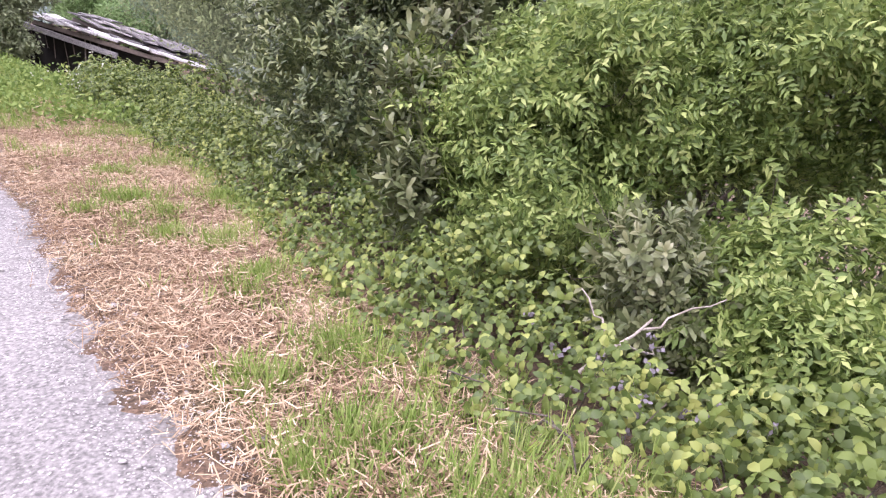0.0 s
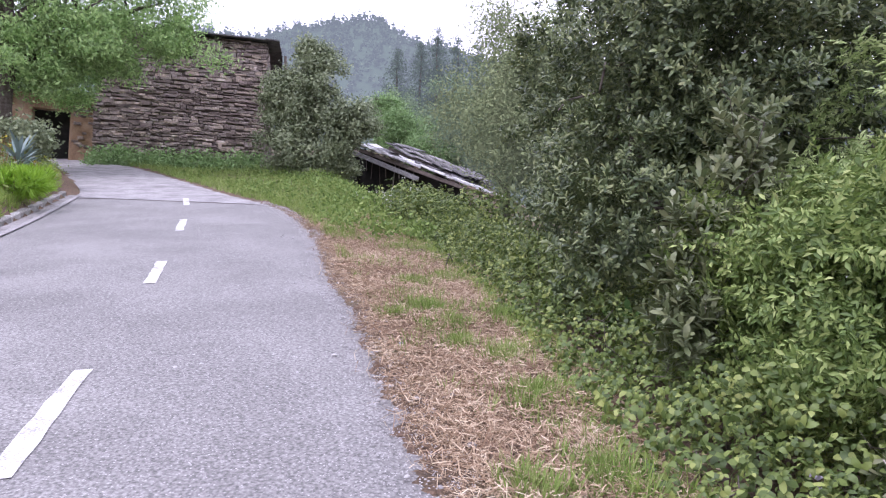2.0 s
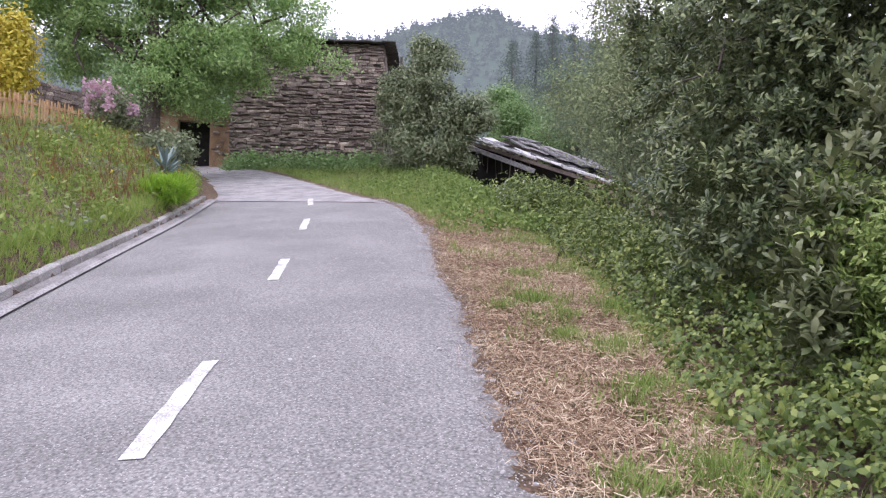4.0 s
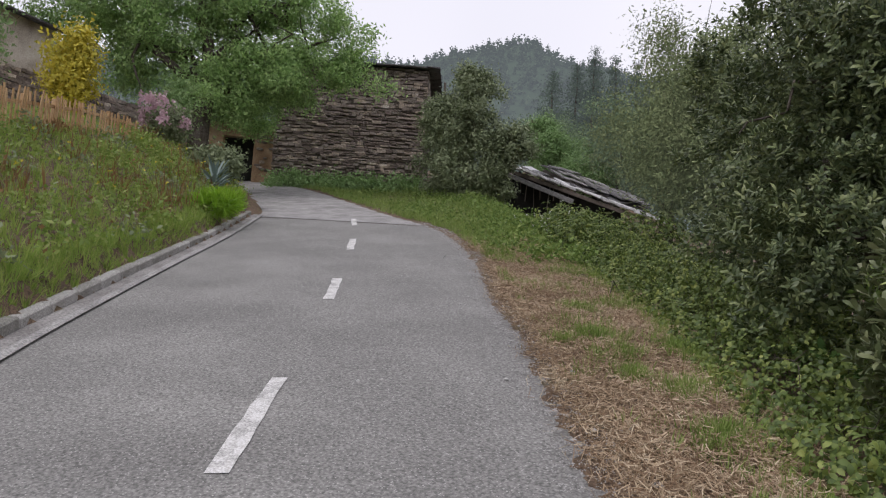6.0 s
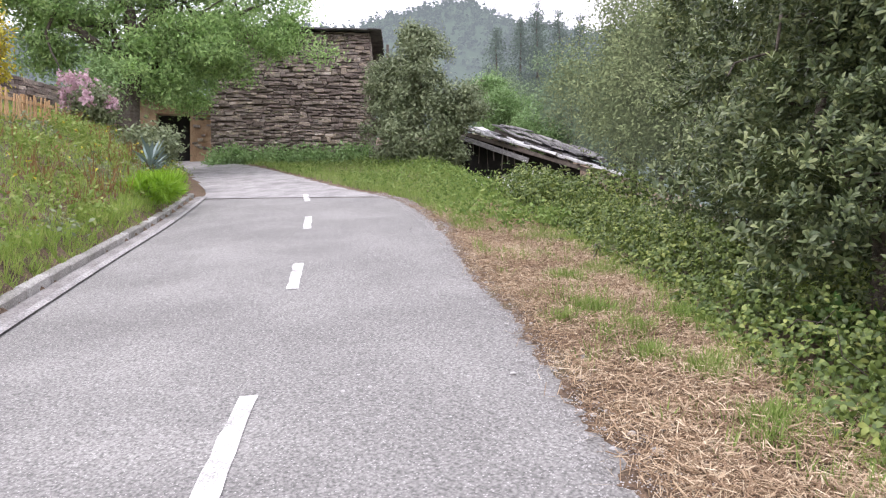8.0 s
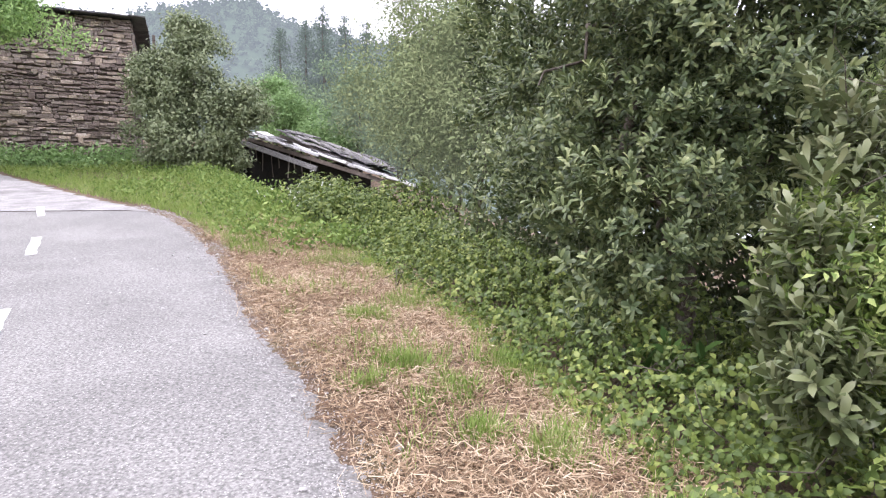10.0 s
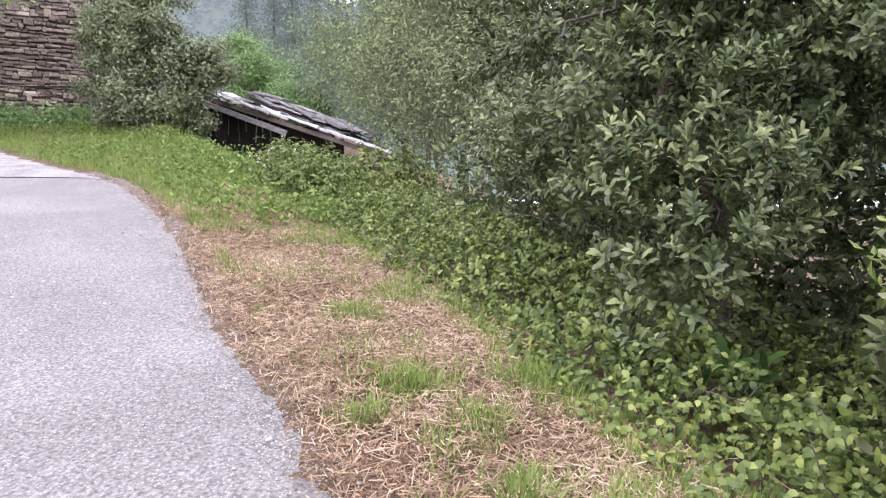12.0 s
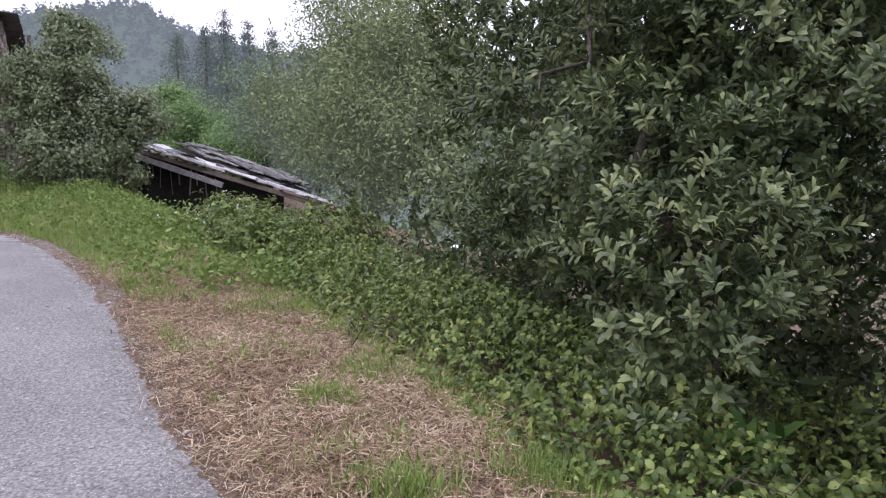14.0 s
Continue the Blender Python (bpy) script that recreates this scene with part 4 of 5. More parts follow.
plant("ash_tree", "spreading old ash tree with dark limbs beside the barn", "tree", (-21.9, 13.7, height(-21.9, 13.7)),
      [(-21.9, 13.6, 12.2, 2.6, 2.4, 1.7), (-19.6, 16.0, 11.3, 1.9, 1.9, 1.3), (-18.6, 17.6, 10.3, 1.3, 1.3, 0.9), (-24.0, 10.6, 11.4, 2.2, 2.0, 1.4), (-23.2, 12.0, 9.2, 1.2, 1.2, 1.0), (-20.2, 15.2, 9.0, 1.6, 1.5, 0.9), (-21.0, 14.6, 8.0, 1.5, 1.3, 0.8), (-22.3, 13.1, 8.8, 1.5, 1.3, 1.1), (-20.8, 14.2, 7.2, 1.2, 1.1, 0.7), (-22.0, 14.0, 14.0, 2.4, 2.2, 1.4), (-20.4, 15.0, 13.3, 1.7, 1.7, 1.2), (-19.0, 16.9, 9.4, 1.2, 1.2, 0.7), (-23.4, 14.6, 7.8, 1.6, 1.5, 0.9), (-23.4, 12.2, 10.2, 1.8, 1.6, 1.1), (-21.2, 14.6, 10.4, 1.8, 1.6, 1.2), (-25.0, 9.6, 12.6, 1.6, 1.6, 1.0), (-18.3, 18.0, 9.1, 1.2, 1.2, 0.7), (-21.5, 15.6, 8.2, 1.6, 1.4, 0.9), (-22.8, 16.5, 7.9, 1.6, 1.3, 0.9), (-24.5, 12.5, 8.2, 1.3, 1.3, 0.8), (-24.8, 10.2, 10.0, 1.6, 1.5, 1.1), (-19.8, 16.2, 8.4, 1.4, 1.3, 0.8), (-26.0, 8.6, 11.6, 1.5, 1.4, 1.0)],
      clumps, 18000, 1.0, TREELEAF, 41, [(0.42, (-21.8, 13.4, 13.0)), (0.34, (-19.6, 16.0, 11.6)), (0.32, (-24.0, 10.8, 11.2)), (0.3, (-20.6, 15.2, 13.0)), (0.25, (-22.6, 12.6, 9.6)), (0.22, (-18.8, 17.3, 10.6))], 0.35, 0.45, cluster=(430, 0.66, 0.55))
plant("shrub_tree", "grey-green leafy tree standing against the stone farmhouse", "tree", (-15.6, 21.9, height(-15.6, 21.9)),
      [(-15.2, 22.0, 7.6, 1.3, 1.1, 1.2), (-16.2, 21.9, 6.6, 1.2, 1.1, 1.2), (-14.4, 22.2, 6.5, 1.1, 1.0, 1.0), (-16.2, 21.9, 8.6, 0.9, 0.8, 0.8), (-15.0, 22.0, 9.2, 0.7, 0.7, 0.6), (-15.6, 21.8, 5.4, 1.2, 1.0, 0.8), (-13.7, 22.6, 7.0, 0.8, 0.8, 0.7), (-17.2, 22.6, 8.2, 0.9, 0.9, 1.2), (-14.6, 22.4, 5.4, 1.0, 0.9, 0.8), (-15.6, 22.2, 9.9, 0.7, 0.7, 0.6)],
      clumps_small, 7500, 1.15, SHRUBLEAF, 42, [(0.14, (-15.2, 22.0, 8.4)), (0.1, (-16.0, 21.8, 7.0))], 0.3, 0.5, cluster=(170, 0.5, 0.65))
plant("light_tree", "light green young tree behind the collapsed shed", "tree", (-16.4, 31.5, height(-16.4, 31.5)),
      [(-16.2, 31.4, 8.6, 1.5, 1.3, 1.4), (-14.6, 31.0, 7.6, 1.3, 1.2, 1.1), (-13.2, 30.6, 6.9, 1.2, 1.1, 0.9), (-17.1, 31.6, 9.9, 0.8, 0.8, 0.8)], clumps, 3600, 1.0, LIGHTLEAF, 43, [(0.12, (-16.5, 31.4, 9.4))], 0.3, 0.5, cluster=(70, 0.6, 0.6))
k = 0
for x, y, top, wide in ((-12.4, 31.5, 11.6, 1.7), (-9.6, 29.5, 11.0, 1.9), (-6.6, 26.0, 11.9, 2.0), (-14.2, 34.5, 10.5, 1.8), (-4.0, 22.0, 10.8, 2.2), (-8.0, 34.0, 13.2, 2.2), (-3.0, 29.0, 11.0, 2.4), (1.0, 20.0, 8.0, 2.4), (-20.5, 40.0, 13.5, 2.4), (-5.0, 15.8, 8.2, 1.35), (-3.6, 14.6, 7.6, 1.3), (4.5, 14.0, 4.6, 2.2), (-18.5, 37.0, 11.0, 2.2)):
    k += 1
    z0 = height(x, y)
    plant("valley_tree", "green broadleaf tree on the slope below the road, haze added as glow", "tree", (x, y, z0),
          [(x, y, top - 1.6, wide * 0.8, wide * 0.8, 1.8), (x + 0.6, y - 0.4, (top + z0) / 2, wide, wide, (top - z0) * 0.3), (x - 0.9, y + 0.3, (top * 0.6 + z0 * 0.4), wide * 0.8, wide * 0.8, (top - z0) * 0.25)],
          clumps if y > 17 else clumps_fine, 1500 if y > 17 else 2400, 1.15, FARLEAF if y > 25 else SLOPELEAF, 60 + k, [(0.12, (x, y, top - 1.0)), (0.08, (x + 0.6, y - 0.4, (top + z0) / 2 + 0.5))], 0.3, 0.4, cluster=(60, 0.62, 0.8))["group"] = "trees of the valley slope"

for k, (x, y, top, wide) in enumerate(((-21.6, 41.5, 16.6, 2.0), (-18.8, 42.2, 18.2, 1.7), (-20.1, 42.2, 17.2, 1.8), (-17.6, 43.0, 17.6, 1.9), (-16.2, 43.6, 17.2, 2.0), (-14.4, 44.4, 16.4, 2.1), (-19.5, 44.0, 16.6, 1.9))):
    rg = np.random.default_rng(130 + k)
    z0 = height(x, y)
    pine = tagged(empty("pine_tree", x, y, z0), "slender conifer on the wooded slope, haze added as glow", "tree", "conifers of the slope")
    v, f = limb((x, y, z0 - 0.2), (x, y, top), 0.16, 0.02, rg, 0.01, 6)
    child(new("trunk", mesh_of("trunk", v, f, BARK, True)), pine)
    m = 560
    lift = rg.uniform(0.0, 1.0, m) ** 0.8
    tier = np.round(lift * 13) / 13 * 0.7 + lift * 0.3
    turn = rg.uniform(0, 2 * math.pi, m)
    r = 1.35 * wide * (1.03 - tier) ** 0.8 * rg.uniform(0.15, 1.0, m)
    p = np.stack([x + r * np.cos(turn), y + r * np.sin(turn), z0 + (top - z0) * tier - 0.15 * r], 1)
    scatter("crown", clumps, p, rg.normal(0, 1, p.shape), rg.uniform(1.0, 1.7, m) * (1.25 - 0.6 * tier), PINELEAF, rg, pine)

# garden plants above the kerb
def garden_shrub(name, label, x, y, r, h, mat, count, seed, tem=None, size=1.0):
    z = height(x, y)
    return plant(name, label, "shrub", (x, y, z), [(x, y, z + h * 0.5, r, r, h * 0.55), (x + 0.3 * r, y + 0.2 * r, z + h * 0.75, r * 0.6, r * 0.6, h * 0.35)], tem or clumps_small, count, size, mat, seed, [(0.03, (x, y, z + h * 0.7))], 0.3)


garden_shrub("yellow_shrub", "tall shrub covered in yellow blossom behind the fence", -18.5, 7.4, 0.7, 2.3, YELLOW, 900, 71)
garden_shrub("rhododendron", "rhododendron in pale pink flower at the fence's end", -19.3, 10.7, 0.75, 1.1, SHRUBLEAF, 500, 72)
rh = bpy.data.objects["rhododendron"]
rg = np.random.default_rng(73)
zr = height(-19.3, 10.7)
for kx in range(16):
    a, h = rg.uniform(0, 6.28), rg.uniform(0.45, 1.3)
    cx, cy = -18.95 + 0.6 * math.cos(a), 10.45 + 0.6 * math.sin(a)
    p = rg.normal(0, 0.09, (26, 3)) + (cx, cy, zr + h)
    scatter("blossom", [clump(rg, 5, 0.03, 0.09, 0.08)], p, rg.normal(0, 1, (26, 3)), np.ones(26), PINK, rg, rh)
garden_shrub("flowering_shrub", "rounded shrub with pale flowers above the kerb", -16.9, 10.9, 0.8, 0.8, SHRUBLEAF, 700, 74)
garden_shrub("lime_shrub", "bright lime-green garden shrub on the bank", -12.5, 7.9, 0.6, 0.42, LIMELEAF, 400, 75, [tuft(R, 9, 0.35, 0.03, 0.18) for _ in range(4)], 0.6)
garden_shrub("lime_shrub", "bright lime-green garden shrub on the bank", -13.4, 8.8, 0.5, 0.4, LIMELEAF, 300, 76, [tuft(R, 9, 0.35, 0.03, 0.18) for _ in range(4)], 0.6)
garden_shrub("sapling", "thin young tree with light leaves by the house", -20.0, 6.0, 0.5, 3.2, LIGHTLEAF, 120, 77)
garden_shrub("sapling", "thin young tree with light leaves by the house", -20.2, 11.4, 0.8, 2.5, LIGHTLEAF, 260, 78)
za = height(-14.9, 9.6)
agave = tagged(empty("agave", -14.9, 9.6, za), "blue-green agave with stiff pointed leaves", "agave")
scatter("leaf_rosette", [rosette(R, 26, 0.75, 0.09, 0.3)], np.array([(-14.9, 9.6, za), (-15.2, 9.9, za)]), np.array([(0, 0, 1.0), (0.1, 0, 1.0)]), np.array([1.0, 0.8]), BLUEGREEN, R, agave)

# ---- brambles ----
def along_line(points, n, rng, lo, hi, s0=0.0, s1=1.0):
    """Places beside a line of posts, lo to hi metres to its right."""
    p = resample(points, 400)
    t = rng.uniform(s0, s1, n) * 399
    i = np.clip(t.astype(int), 0, 398)
    a, d = p[i], p[i + 1] - p[i]
    d /= np.linalg.norm(d, axis=1, keepdims=True)
    return a + (p[i + 1] - p[i]) * (t - i)[:, None] + np.stack([d[:, 1], -d[:, 0]], 1) * rng.uniform(lo, hi, n)[:, None]


rng = np.random.default_rng(51)
NEAR_FOOT = BRAMBLE_FOOT[1:14]
n = 31000
xy = along_line(NEAR_FOOT, n, rng, -0.12, 2.8)
d = side(BRAMBLE_FOOT, xy[:, 0], xy[:, 1])
lump = np.array([noise.noise(Vector((x * 1.1, y * 1.1, 0))) + 0.5 * noise.noise(Vector((x * 3.1, y * 3.1, 4))) for x, y in xy])
g = land(xy[:, 0], xy[:, 1])
top = np.clip(0.12 + 0.75 * d, 0.08, 0.75) + 0.14 * np.clip(d - 0.8, 0, 2) + 0.34 * lump * np.clip(d * 2, 0.2, 1)
top = top * (1 - 0.75 * np.exp(-((xy[:, 0] - 0.05) / 0.75) ** 2 - ((xy[:, 1] - 5.9) / 0.75) ** 2)) * (1 - 0.75 * np.exp(-((xy[:, 0] - 1.35) / 0.6) ** 2 - ((xy[:, 1] - 2.8) / 0.7) ** 2))
h = np.maximum(top * rng.uniform(0.3, 1.1, n), 0.03)
pos = np.stack([xy[:, 0], xy[:, 1], g + h], 1)
dirs = np.array((-0.45, -0.4, 0.8)) + rng.normal(0, 0.55, (n, 3))
brambles = tagged(empty("bramble_thicket", -1.3, 5.4, height(-1.3, 5.4)), "low tangle of bramble with bright green leaves on the verge", "bramble", kind="stuff")
scatter("bramble_leaves", bramble_shoots, pos, dirs, rng.uniform(0.6, 1.5, n), BRAMBLE, rng, brambles)
stems = []
for _ in range(160):
    i = rng.integers(0, n)
    a = pos[i] - (0, 0, h[i])
    stems.append(limb(a, a + np.array((rng.normal(0, 0.35), rng.normal(0, 0.35), top[i] * 0.95)), 0.006, 0.003, rng, 0.2, 4))
v, f = joined(stems)
child(new("bramble_stems", mesh_of("bramble_stems", v, f, BARK, True)), brambles)

m = 5200
xy = np.stack([rng.uniform(-9, 16, m), rng.uniform(3, 34, m)], 1)
xy = xy[(side(BRAMBLE_FOOT, *xy.T) > 2.2) & (side(BRAMBLE_FOOT, *xy.T) < 24)]
pos = np.stack([*xy.T, land(*xy.T) + rng.uniform(0.02, 0.45, len(xy))], 1)
tagged(scatter("undergrowth", clumps, pos, np.array((0, 0, 1.0)) + rng.normal(0, 0.5, pos.shape), rng.uniform(1.3, 2.6, len(pos)), LAUREL, rng), "dark leafy undergrowth on the slope under the trees", "undergrowth", kind="stuff")
zd = height(-0.56, 6.0)
dock = tagged(empty("dock_plant", -0.56, 6.0, zd), "dock plant with long broad green leaves under the laurel", "plant")
scatter("leaf_rosette", [rosette(R, 9, 0.26, 0.10, 0.35)], np.array([(-0.56, 6.0, zd + 0.35), (-0.4, 6.15, zd + 0.3), (-0.75, 5.8, zd + 0.35)]), np.array([(-0.3, -0.3, 1.0), (0.1, -0.3, 1.0), (-0.3, 0.0, 1.0)]), np.array([0.8, 0.7, 0.65]), DOCK, R, dock)
v, f = joined([limb((-0.56, 6.0, zd - 0.05), (-0.56, 6.0, zd + 0.6), 0.012, 0.006, rng, 0.05), limb((-0.4, 6.15, zd - 0.05), (-0.4, 6.15, zd + 0.5), 0.012, 0.006, rng, 0.05), limb((-0.75, 5.8, zd - 0.05), (-0.75, 5.8, zd + 0.55), 0.012, 0.006, rng, 0.05)])
child(new("stem", mesh_of("stem", v, f, DOCK, True)), dock)

# bare dead twig
twig = tagged(empty("dead_branch", 0.95, 2.75, height(0.95, 2.75)), "bare grey forked branch lying on the brambles", "branch")
zt = height(0.95, 2.75) - 0.2
v, f = joined([limb((0.62, 2.55, zt + 0.42), (1.15, 2.8, zt + 0.72), 0.011, 0.006, rng, 0.08), limb((1.0, 2.72, zt + 0.62), (0.85, 2.95, zt + 0.85), 0.007, 0.003, rng), limb((1.1, 2.78, zt + 0.68), (1.5, 2.8, zt + 0.8), 0.007, 0.003, rng), limb((0.95, 2.7, zt + 0.6), (1.25, 2.9, zt + 0.55), 0.007, 0.003, rng)])
child(new("twig", mesh_of("twig", v, f, TWIG, True)), twig)

# ---- verge: straw, grass ----
nl = 40000
xy = along_line(RIGHT_EDGE[1:13], nl, rng, -0.1, 2.4)
foot, edge = side(BRAMBLE_FOOT, xy[:, 0], xy[:, 1]), side(RIGHT_EDGE, xy[:, 0], xy[:, 1])
far = np.array([noise.noise(Vector((x * 0.9, y * 0.9, 7))) for x, y in xy])
ss = -0.64 * xy[:, 0] + 0.77 * xy[:, 1]
keep = (foot < 0.25) & (rng.uniform(0, 1, nl) < np.clip(1.35 - (ss - 7.5) / 5 + 1.3 * far + np.where(foot > -1.0, 0.55, 0), 0, 1)) & (ss < 14.5) & ((edge > -0.04) | (rng.uniform(0, 1, nl) < 0.4))
xy = xy[keep]
pos = np.stack([*xy.T, np.maximum(land(*xy.T), np.where(edge[keep] < 0, slope(*xy.T), -99)) + 0.012], 1)
tagged(scatter("dry_mown_grass", [litter(R, 10, 0.068, 0.0038, 0.075) for _ in range(8)], pos, np.array((0.05, -0.15, 1.0)) + rng.normal(0, 0.08, pos.shape), rng.uniform(0.7, 1.3, len(pos)), STRAW, rng), "brown dry cut grass lying on the verge", "straw", kind="stuff")


def lawn(name, label, xy, tem, mat, lo, hi, tilt=0.12):
    pos = np.stack([*xy.T, land(*xy.T) - 0.01], 1)
    return tagged(scatter(name, tem, pos, np.array((0, 0, 1.0)) + rng.normal(0, tilt, pos.shape), rng.uniform(lo, hi, len(pos)), mat, rng), label, "grass", kind="stuff")


short = [tuft(R, 8, 0.09, 0.0065, 0.06) for _ in range(6)]
fine = [tuft(R, 7, 0.26, 0.006, 0.13) for _ in range(6)]
meadow = [tuft(R, 6, 0.27, 0.015, 0.13) for _ in range(6)]
tall = [tuft(R, 5, 0.30, 0.012, 0.15) for _ in range(6)]
# patches of fresh grass among the straw
patches = []
for cx, cy, r, m in ((-1.68, 5.5, 0.28, 150), (-2.45, 5.1, 0.2, 90), (-3.1, 6.3, 0.22, 70), (-0.35, 2.75, 0.2, 90), (-0.6, 2.35, 0.16, 80), (-0.1, 2.05, 0.22, 110), (-0.95, 3.6, 0.14, 60), (-1.35, 4.2, 0.16, 60), (-2.0, 4.85, 0.15, 50), (-0.3, 1.75, 0.25, 110), (0.3, 1.6, 0.3, 160), (-2.9, 7.0, 0.3, 80), (-4.2, 8.6, 0.5, 160), (-0.75, 4.7, 0.15, 50), (-1.75, 4.3, 0.12, 40)):
    patches.append(np.array((cx, cy)) + rng.normal(0, r * 0.5, (int(m * 1.5), 2)))
for cxy in along_line(RIGHT_EDGE[2:12], 34, rng, 0.15, 1.9):
    patches.append(cxy + rng.normal(0, rng.uniform(0.05, 0.16), (rng.integers(8, 40), 2)))
thin = along_line(RIGHT_EDGE[2:12], 2600, rng, 0.1, 2.2)
green = np.array([noise.noise(Vector((x * 1.4, y * 1.4, 21))) for x, y in thin])
patches.append(thin[(green > 0.05) & (side(BRAMBLE_FOOT, *thin.T) < 0.1)])
patches = np.concatenate(patches)
patches = patches[(side(RIGHT_EDGE, *patches.T) > 0.05)]
lawn("grass_patches", "small patches of fresh green grass in the cut straw", patches, short, GRASS, 0.7, 1.7)
# taller fringe under the brambles
fr_ = along_line(BRAMBLE_FOOT[1:14], 1700, rng, -0.22, 0.15)
lawn("verge_fringe", "thin uncut grass along the foot of the brambles", fr_, fine, BANKGRASS, 0.25, 0.8, 0.3)
near_g = along_line(BRAMBLE_FOOT[1:4], 800, rng, -0.6, 0.3)
near_g = near_g[side(RIGHT_EDGE, *near_g.T) > 0.15]
lawn("verge_fringe_near", "uncut green grass beside the brambles", near_g, fine, GRASS, 0.4, 1.0)
# green verge up to the farmhouse
vg = np.stack([rng.uniform(-30, -3.5, 60000), rng.uniform(7, 27, 60000)], 1)
e, ft, s = side(RIGHT_EDGE, *vg.T), side(BRAMBLE_FOOT, *vg.T), -0.64 * vg[:, 0] + 0.77 * vg[:, 1]
fn = np.array([noise.noise(Vector((x * 0.9, y * 0.9, 7))) for x, y in vg])
house_side = (vg[:, 0] - CORNER.x) * DEPTH.x + (vg[:, 1] - CORNER.y) * DEPTH.y
ok = (e > 0.05) & (rng.uniform(0, 1, len(vg)) < np.clip((s - 8.0) / 5 - 1.3 * fn - np.where(ft > -1.0, 0.5, 0) + np.where(s > 14, 1, 0), 0, 1)) & (ft < 3.5) & ((house_side < 0) | (vg[:, 0] > CORNER.x)) & (rng.uniform(0, 1, len(vg)) < np.clip(1.3 - s / 45, 0.3, 1))
lawn("verge_grass", "lush green grass on the verge below the farmhouse", vg[ok], tall, GRASS, 0.25, 0.95, 0.25)
vw = vg[(e > 0.25) & (ft < 1.5) & (s > 10) & ((house_side < 0) | (vg[:, 0] > CORNER.x))]
vn = np.array([noise.noise(Vector((x * 0.7, y * 0.7, 31))) + 0.5 * noise.noise(Vector((x * 2.1, y * 2.1, 8))) for x, y in vw])
near_shed = np.clip(1 - np.abs(side(BRAMBLE_FOOT, *vw.T)) / 4, 0, 1)
sel = (vn + 0.35 * near_shed > 0.18) & (rng.uniform(0, 1, len(vw)) < 0.35)
q = vw[sel]
pos = np.stack([*q.T, land(*q.T) + (0.10 + 0.30 * near_shed[sel] * np.clip(0.4 + vn[sel], 0, 1)) * rng.uniform(0.3, 1, len(q))], 1)
tagged(scatter("verge_weeds", clumps_small, pos, np.array((0, 0, 0.7)) + rng.normal(0, 0.8, pos.shape), rng.uniform(0.5, 1.0, len(pos)), NETTLE, rng), "uneven tall weeds and nettles in the verge by the shed", "weeds", kind="stuff")
# meadow bank above the kerb
bk = np.stack([rng.uniform(-30, 3, 108000), rng.uniform(-8, 18, 108000)], 1)
le = -side(LEFT_EDGE, *bk.T)
ok = (le > 0.40) & (le < 5.5) & (rng.uniform(0, 1, len(bk)) < 0.7)
lawn("bank_meadow", "tall meadow grass on the bank above the kerb", bk[ok], meadow, BANKGRASS, 0.35, 1.0, 0.22)
bk2 = bk[(le > 0.5) & (le < 4.5)]
pn = np.array([noise.noise(Vector((x * 0.45, y * 0.45, 2))) for x, y in bk2])
lawn("russet_seed_heads", "rust-brown dock and seed heads in the meadow", bk2[(pn + np.where(bk2[:, 0] < -12, 0.2, 0) > 0.2) & (rng.uniform(0, 1, len(bk2)) < 0.11)], [tuft(R, 5, 0.45, 0.02, 0.12) for _ in range(4)], RUSSET, 0.6, 1.2, 0.2)

u, w_ = rng.uniform(-0.02, 1, 900) * LONG, np.abs(rng.normal(0, 0.45, 900))
wx, wy = CORNER.x + FRONT.x * u - DEPTH.x * (0.25 + w_), CORNER.y + FRONT.y * u - DEPTH.y * (0.25 + w_)
wh = 0.75 + 0.55 * np.array([noise.noise(Vector((k * 0.9, 3, 1))) for k in u])
pos = np.stack([wx, wy, land(wx, wy) + np.clip(wh, 0.15, 1.3) * rng.uniform(0.05, 1, 900) * np.exp(-w_)], 1)
tagged(scatter("wall_weeds", clumps_small, pos, rng.normal(0, 1, pos.shape), rng.uniform(0.8, 1.6, 900), LIGHTLEAF, rng), "uneven belt of weeds and brambles along the farmhouse wall", "weeds", kind="stuff")
kf = along_line([tuple(p) for p in kerb_mid], 3200, rng, -0.45, -0.06)
lawn("kerb_fringe", "grass spilling over the back of the kerb", kf, meadow, BANKGRASS, 0.4, 0.8, 0.3)
bw = bk[(le > 0.55) & (le < 3.5)]
bn = np.array([noise.noise(Vector((x * 0.8, y * 0.8, 11))) + 0.6 * noise.noise(Vector((x * 2.3, y * 2.3, 5))) for x, y in bw])
for name, label, mat, lo, hi, share, rise in (("bank_weeds", "broad-leaved yellow-green weeds among the meadow grass", WEEDLEAF, 0.12, 2.0, 0.5, 0.34), ("bank_herbs", "low dark green herbs among the meadow grass", SHRUBLEAF, -2.0, -0.25, 0.3, 0.2), ("dry_weeds", "withered brown stalks and leaves in the meadow", RUSSET, -0.06, 0.06, 0.08, 0.28)):
    sel = (bn > lo) & (bn < hi) & (rng.uniform(0, 1, len(bw)) < share)
    q = bw[sel]
    pos = np.stack([*q.T, land(*q.T) + rise * np.clip(0.5 + np.abs(bn[sel]), 0.4, 1.3) * rng.uniform(0.2, 1, len(q))], 1)
    tagged(scatter(name, clumps_small, pos, np.array((0, 0, 0.8)) + rng.normal(0, 0.8, pos.shape), rng.uniform(0.4, 0.9, len(pos)), mat, rng), label, "weeds", kind="stuff")
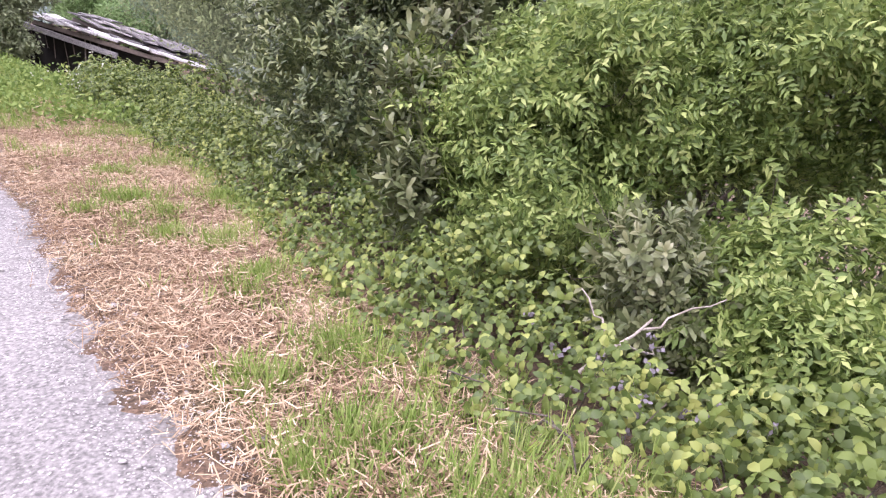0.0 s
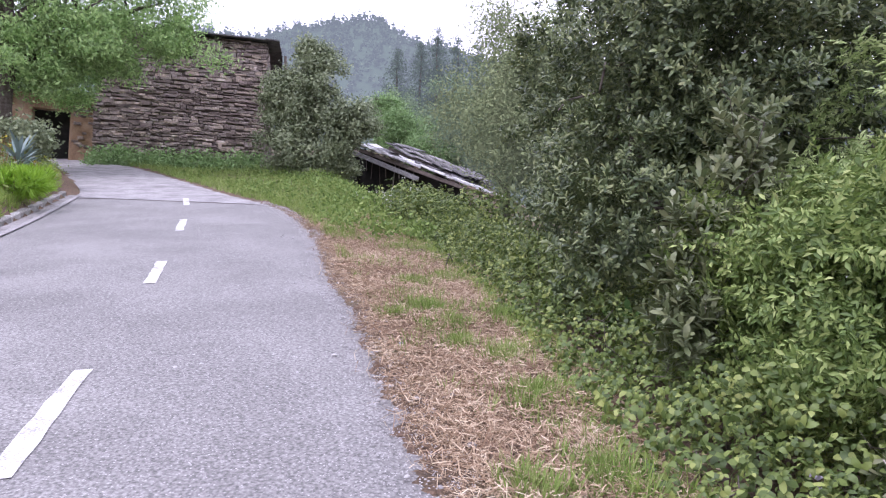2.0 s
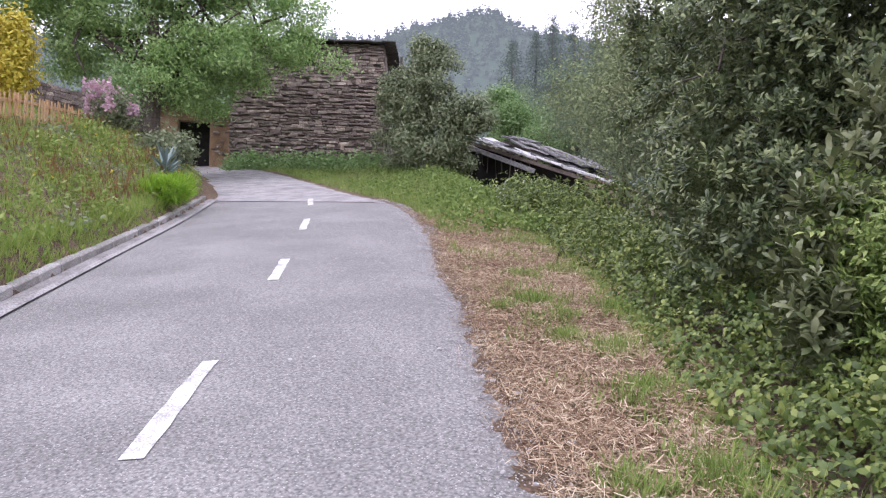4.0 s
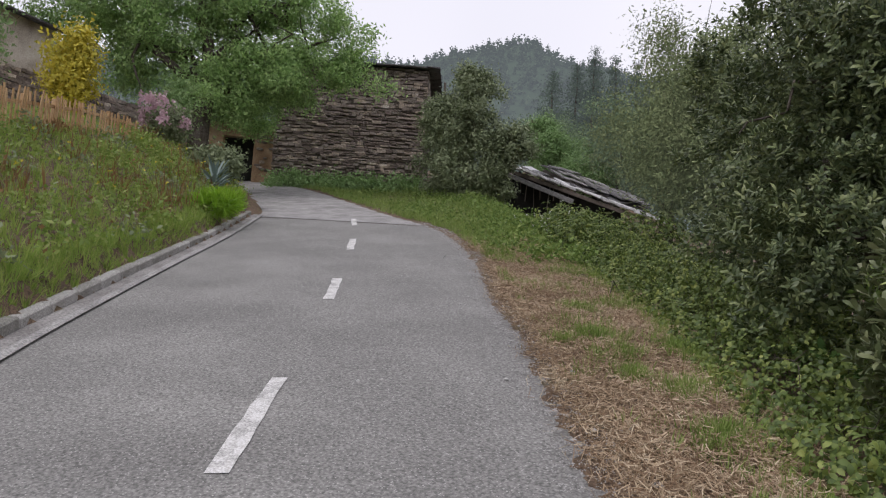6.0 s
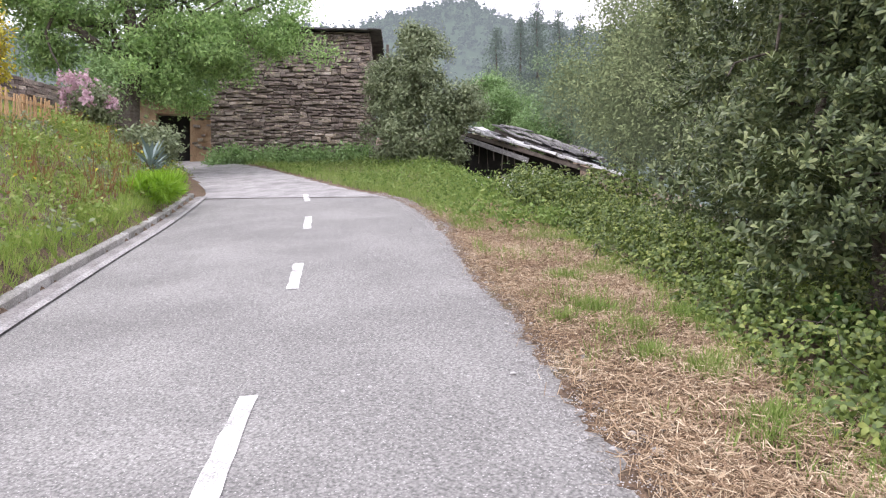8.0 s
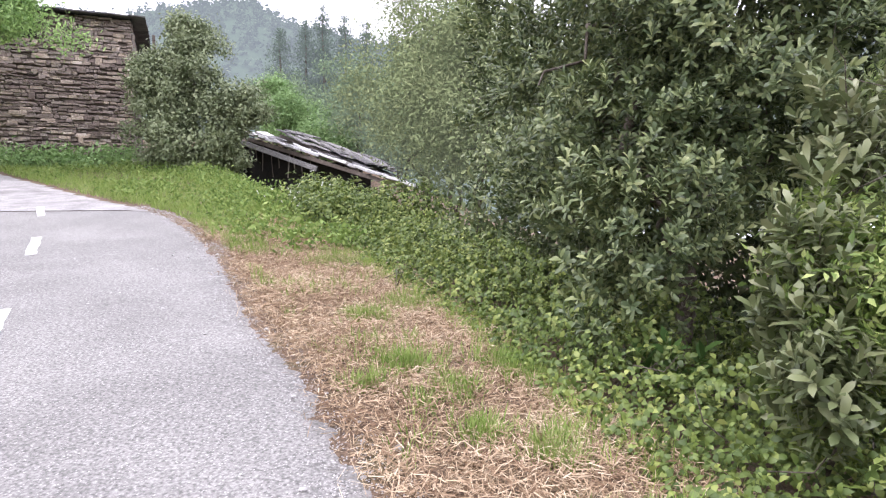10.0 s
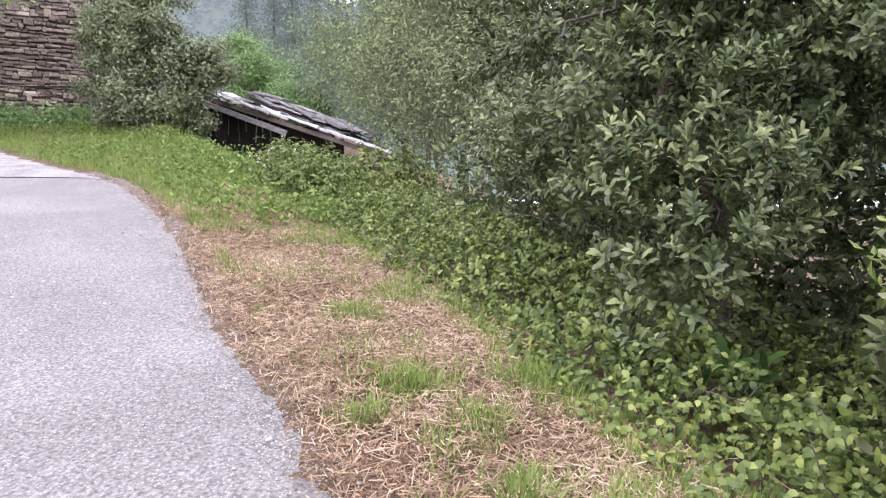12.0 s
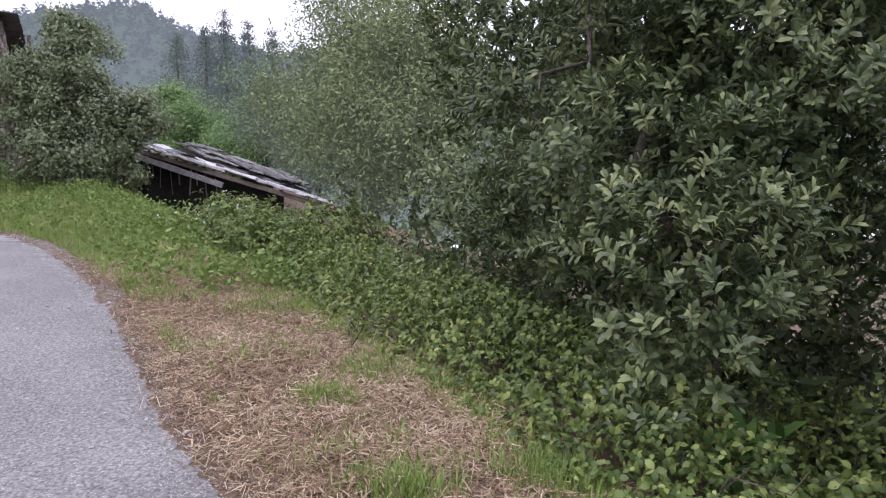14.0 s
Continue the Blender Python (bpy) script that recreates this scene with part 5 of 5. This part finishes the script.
by = bk[(le > 0.6) & (le < 4.0)][:160]
pos = np.stack([*by.T, land(*by.T) + 0.36], 1)
tagged(scatter("meadow_flowers", [clump(R, 3, 0.02, 0.05, 0.05)], pos, rng.normal(0, 1, pos.shape), np.ones(len(pos)), YELLOW, rng), "small yellow flowers in the meadow bank", "flowers", kind="stuff")
ef = along_line(RIGHT_EDGE[2:12], 4500, rng, -0.34, 0.12)
pos = np.stack([*ef.T, np.maximum(land(*ef.T), np.where(side(RIGHT_EDGE, *ef.T) < 0, slope(*ef.T) + 0.008, -99))], 1)
grit = joined([turned((np.array([(-1, 0, 0), (0, -0.8, 0), (1, 0, 0), (0, 0.8, 0), (0.1, 0, 0.8)], float) * 0.011, np.array([(0, 1, 4), (1, 2, 4), (2, 3, 4), (3, 0, 4)])), 0, 0, 90 * k, (0.03 * math.cos(k * 2.4), 0.03 * math.sin(k * 2.4), 0)) for k in range(3)])
tagged(scatter("gravel", [grit], pos, np.array((0, 0, 1.0)) + rng.normal(0, 0.1, pos.shape), rng.uniform(0.2, 0.7, len(pos)), PEBBLE, rng), "loose grey grit along the broken asphalt edge", "gravel", kind="stuff")

# weeds by the shed and white flowering bush
plant("white_flower_bush", "bramble mound dotted with white blossom beside the verge", "shrub", (-6.6, 13.2, height(-6.6, 13.2)),
      [(-6.5, 13.1, 2.7, 0.8, 0.7, 0.6), (-5.7, 12.2, 2.4, 0.9, 0.8, 0.6), (-5.0, 13.6, 2.4, 1.4, 1.3, 0.9), (-7.6, 15.6, 3.0, 1.2, 1.2, 0.7)], bramble_shoots, 5200, 1.5, BRAMBLE, 91, (), 0.5)
wf = bpy.data.objects["white_flower_bush"]
pw = rng.normal(0, 1, (40, 3)) * (0.35, 0.3, 0.2) + (-6.75, 12.8, 2.85)
scatter("blossom", [clump(R, 4, 0.02, 0.05, 0.05)], pw, rng.normal(0, 1, (40, 3)), np.ones(40) * 0.7, WHITE, rng, wf)
pl = rng.normal(0, 1, (34, 3)) * (0.3, 0.25, 0.12) + (0.85, 2.45, zt + 0.5)
lil = tagged(empty("mint_flowers", 0.85, 2.45, height(0.85, 2.45)), "faded lilac flower heads among the brambles", "flowers")
scatter("flower_heads", [clump(R, 8, 0.018, 0.025, 0.02)], pl, rng.normal(0, 1, (34, 3)), np.ones(34), LILAC, rng, lil)["kind"] = "stuff"

# loose stones on the road's edge
def pebble(seed, s):
    bm = bmesh.new()
    bmesh.ops.create_icosphere(bm, subdivisions=2, radius=1.0)
    for v in bm.verts:
        k = 1 + 0.35 * noise.noise(v.co * 1.3 + Vector((seed * 3.1, 0, 0)))
        v.co = Vector((v.co.x * k, v.co.y * k * 0.75, v.co.z * k * 0.5))
    me = bpy.data.meshes.new("stone")
    bm.to_mesh(me)
    bm.free()
    me.materials.append(PEBBLE)
    return me


pebbles = [pebble(k, 1) for k in range(5)]
rs2 = random.Random(9)
spots = [(-2.1, 3.96, 0.035), (-1.36, 2.89, 0.035), (-1.55, 2.82, 0.022), (-3.21, 2.81, 0.02), (-6.34, 8.13, 0.02), (-1.0, 2.6, 0.03), (-1.7, 3.2, 0.02), (-2.4, 3.5, 0.02)]
edge_pts = resample(RIGHT_EDGE[2:12], 300)
for _ in range(90):
    p = edge_pts[rs2.randrange(300)]
    spots.append((p[0] + rs2.gauss(0, 0.14), p[1] + rs2.gauss(0, 0.14), rs2.uniform(0.008, 0.022)))
for _ in range(50):
    p = edge_pts[rs2.randrange(200)]
    k = rs2.uniform(0.2, 1.8)
    spots.append((p[0] - 0.8 * k, p[1] - 0.6 * k, rs2.uniform(0.008, 0.018)))
for x, y, s in spots:
    ob = new("stone", rs2.choice(pebbles))
    ob.matrix_basis = pose(x, y, max(float(slope(x, y)) - 0.005 if side(RIGHT_EDGE, x, y) < 0 else height(x, y), height(x, y)) + 0.35 * s + 0.008, 0, 0, rs2.uniform(0, 360)) @ Matrix.Diagonal((s, s, s, 1))
    tagged(ob, "small pale stone lying at the road's broken edge", "stone", "stones along the road's edge")

# ---- stones of the farmhouse front ----
stone_meshes = []
for k in range(10):
    bm = bmesh.new()
    box(bm, pose(0, 0, -0.5), 1, 1, 1, 0.08, 0.07, rs)
    me = bpy.data.meshes.new("stone")
    bm.to_mesh(me)
    bm.free()
    me.materials.append(STONE)
    stone_meshes.append(me)
front = bpy.data.objects["wall_front"]
rest = bmesh.new()
count = 0
z = 0.4
while z < TALL - 0.05:
    hgt = min(rs.choice((0.07, 0.085, 0.1, 0.12, 0.14, 0.18)), TALL - 0.02 - z)
    x = rs.uniform(0.0, 0.03)
    drift, skew = rs.uniform(-0.015, 0.015), rs.uniform(0, 6)
    while x > -LONG + 0.08:
        w = min(rs.choice((0.13, 0.18, 0.24, 0.3, 0.38, 0.5)) * rs.uniform(0.8, 1.2), x + LONG)
        tall_stone = hgt * (rs.uniform(1.5, 1.9) if rs.random() < 0.05 else rs.uniform(0.7, 1.08))
        wave = 0.03 * math.sin(x * 2.3 + skew) + drift + rs.uniform(-0.02, 0.02)
        m = H @ pose(x - w / 2, 0.02 + rs.uniform(-0.05, 0.025) - (0.02 if tall_stone > 1.2 * hgt else 0), z + hgt / 2 + wave, rs.uniform(-4, 4), rs.uniform(-3.5, 3.5), rs.uniform(-4, 4))
        if rs.random() > 0.012 and not (-3.98 < x - w / 2 < -3.12 and TALL - 1.1 < z < TALL - 0.3):
            if -4.6 < x < -0.2 and 2.2 < z < TALL - 0.2 and count < 300:
                ob = new("stone", rs.choice(stone_meshes))
                ob.matrix_basis = m @ Matrix.Diagonal((w - 0.025, 0.22, tall_stone - 0.012, 1))
                child(ob, front)
                count += 1
            else:
                box(rest, m @ pose(0, 0, -tall_stone / 2), w - 0.025, 0.22, tall_stone - 0.012, 0, 0.014, rs)
        x -= w
    z += hgt
z = 0.6
while z < TALL - 0.08:
    hgt = rs.uniform(0.13, 0.26)
    y = 0.1
    while y < 3.5:
        w = rs.uniform(0.25, 0.85)
        box(rest, H @ pose(-0.05, y + w / 2, z), 0.2, w - 0.025, hgt - 0.02, 0, 0.015, rs)
        y += w
    z += hgt
part("rubble", rest, STONES, stone_house)["kind"] = "stuff"
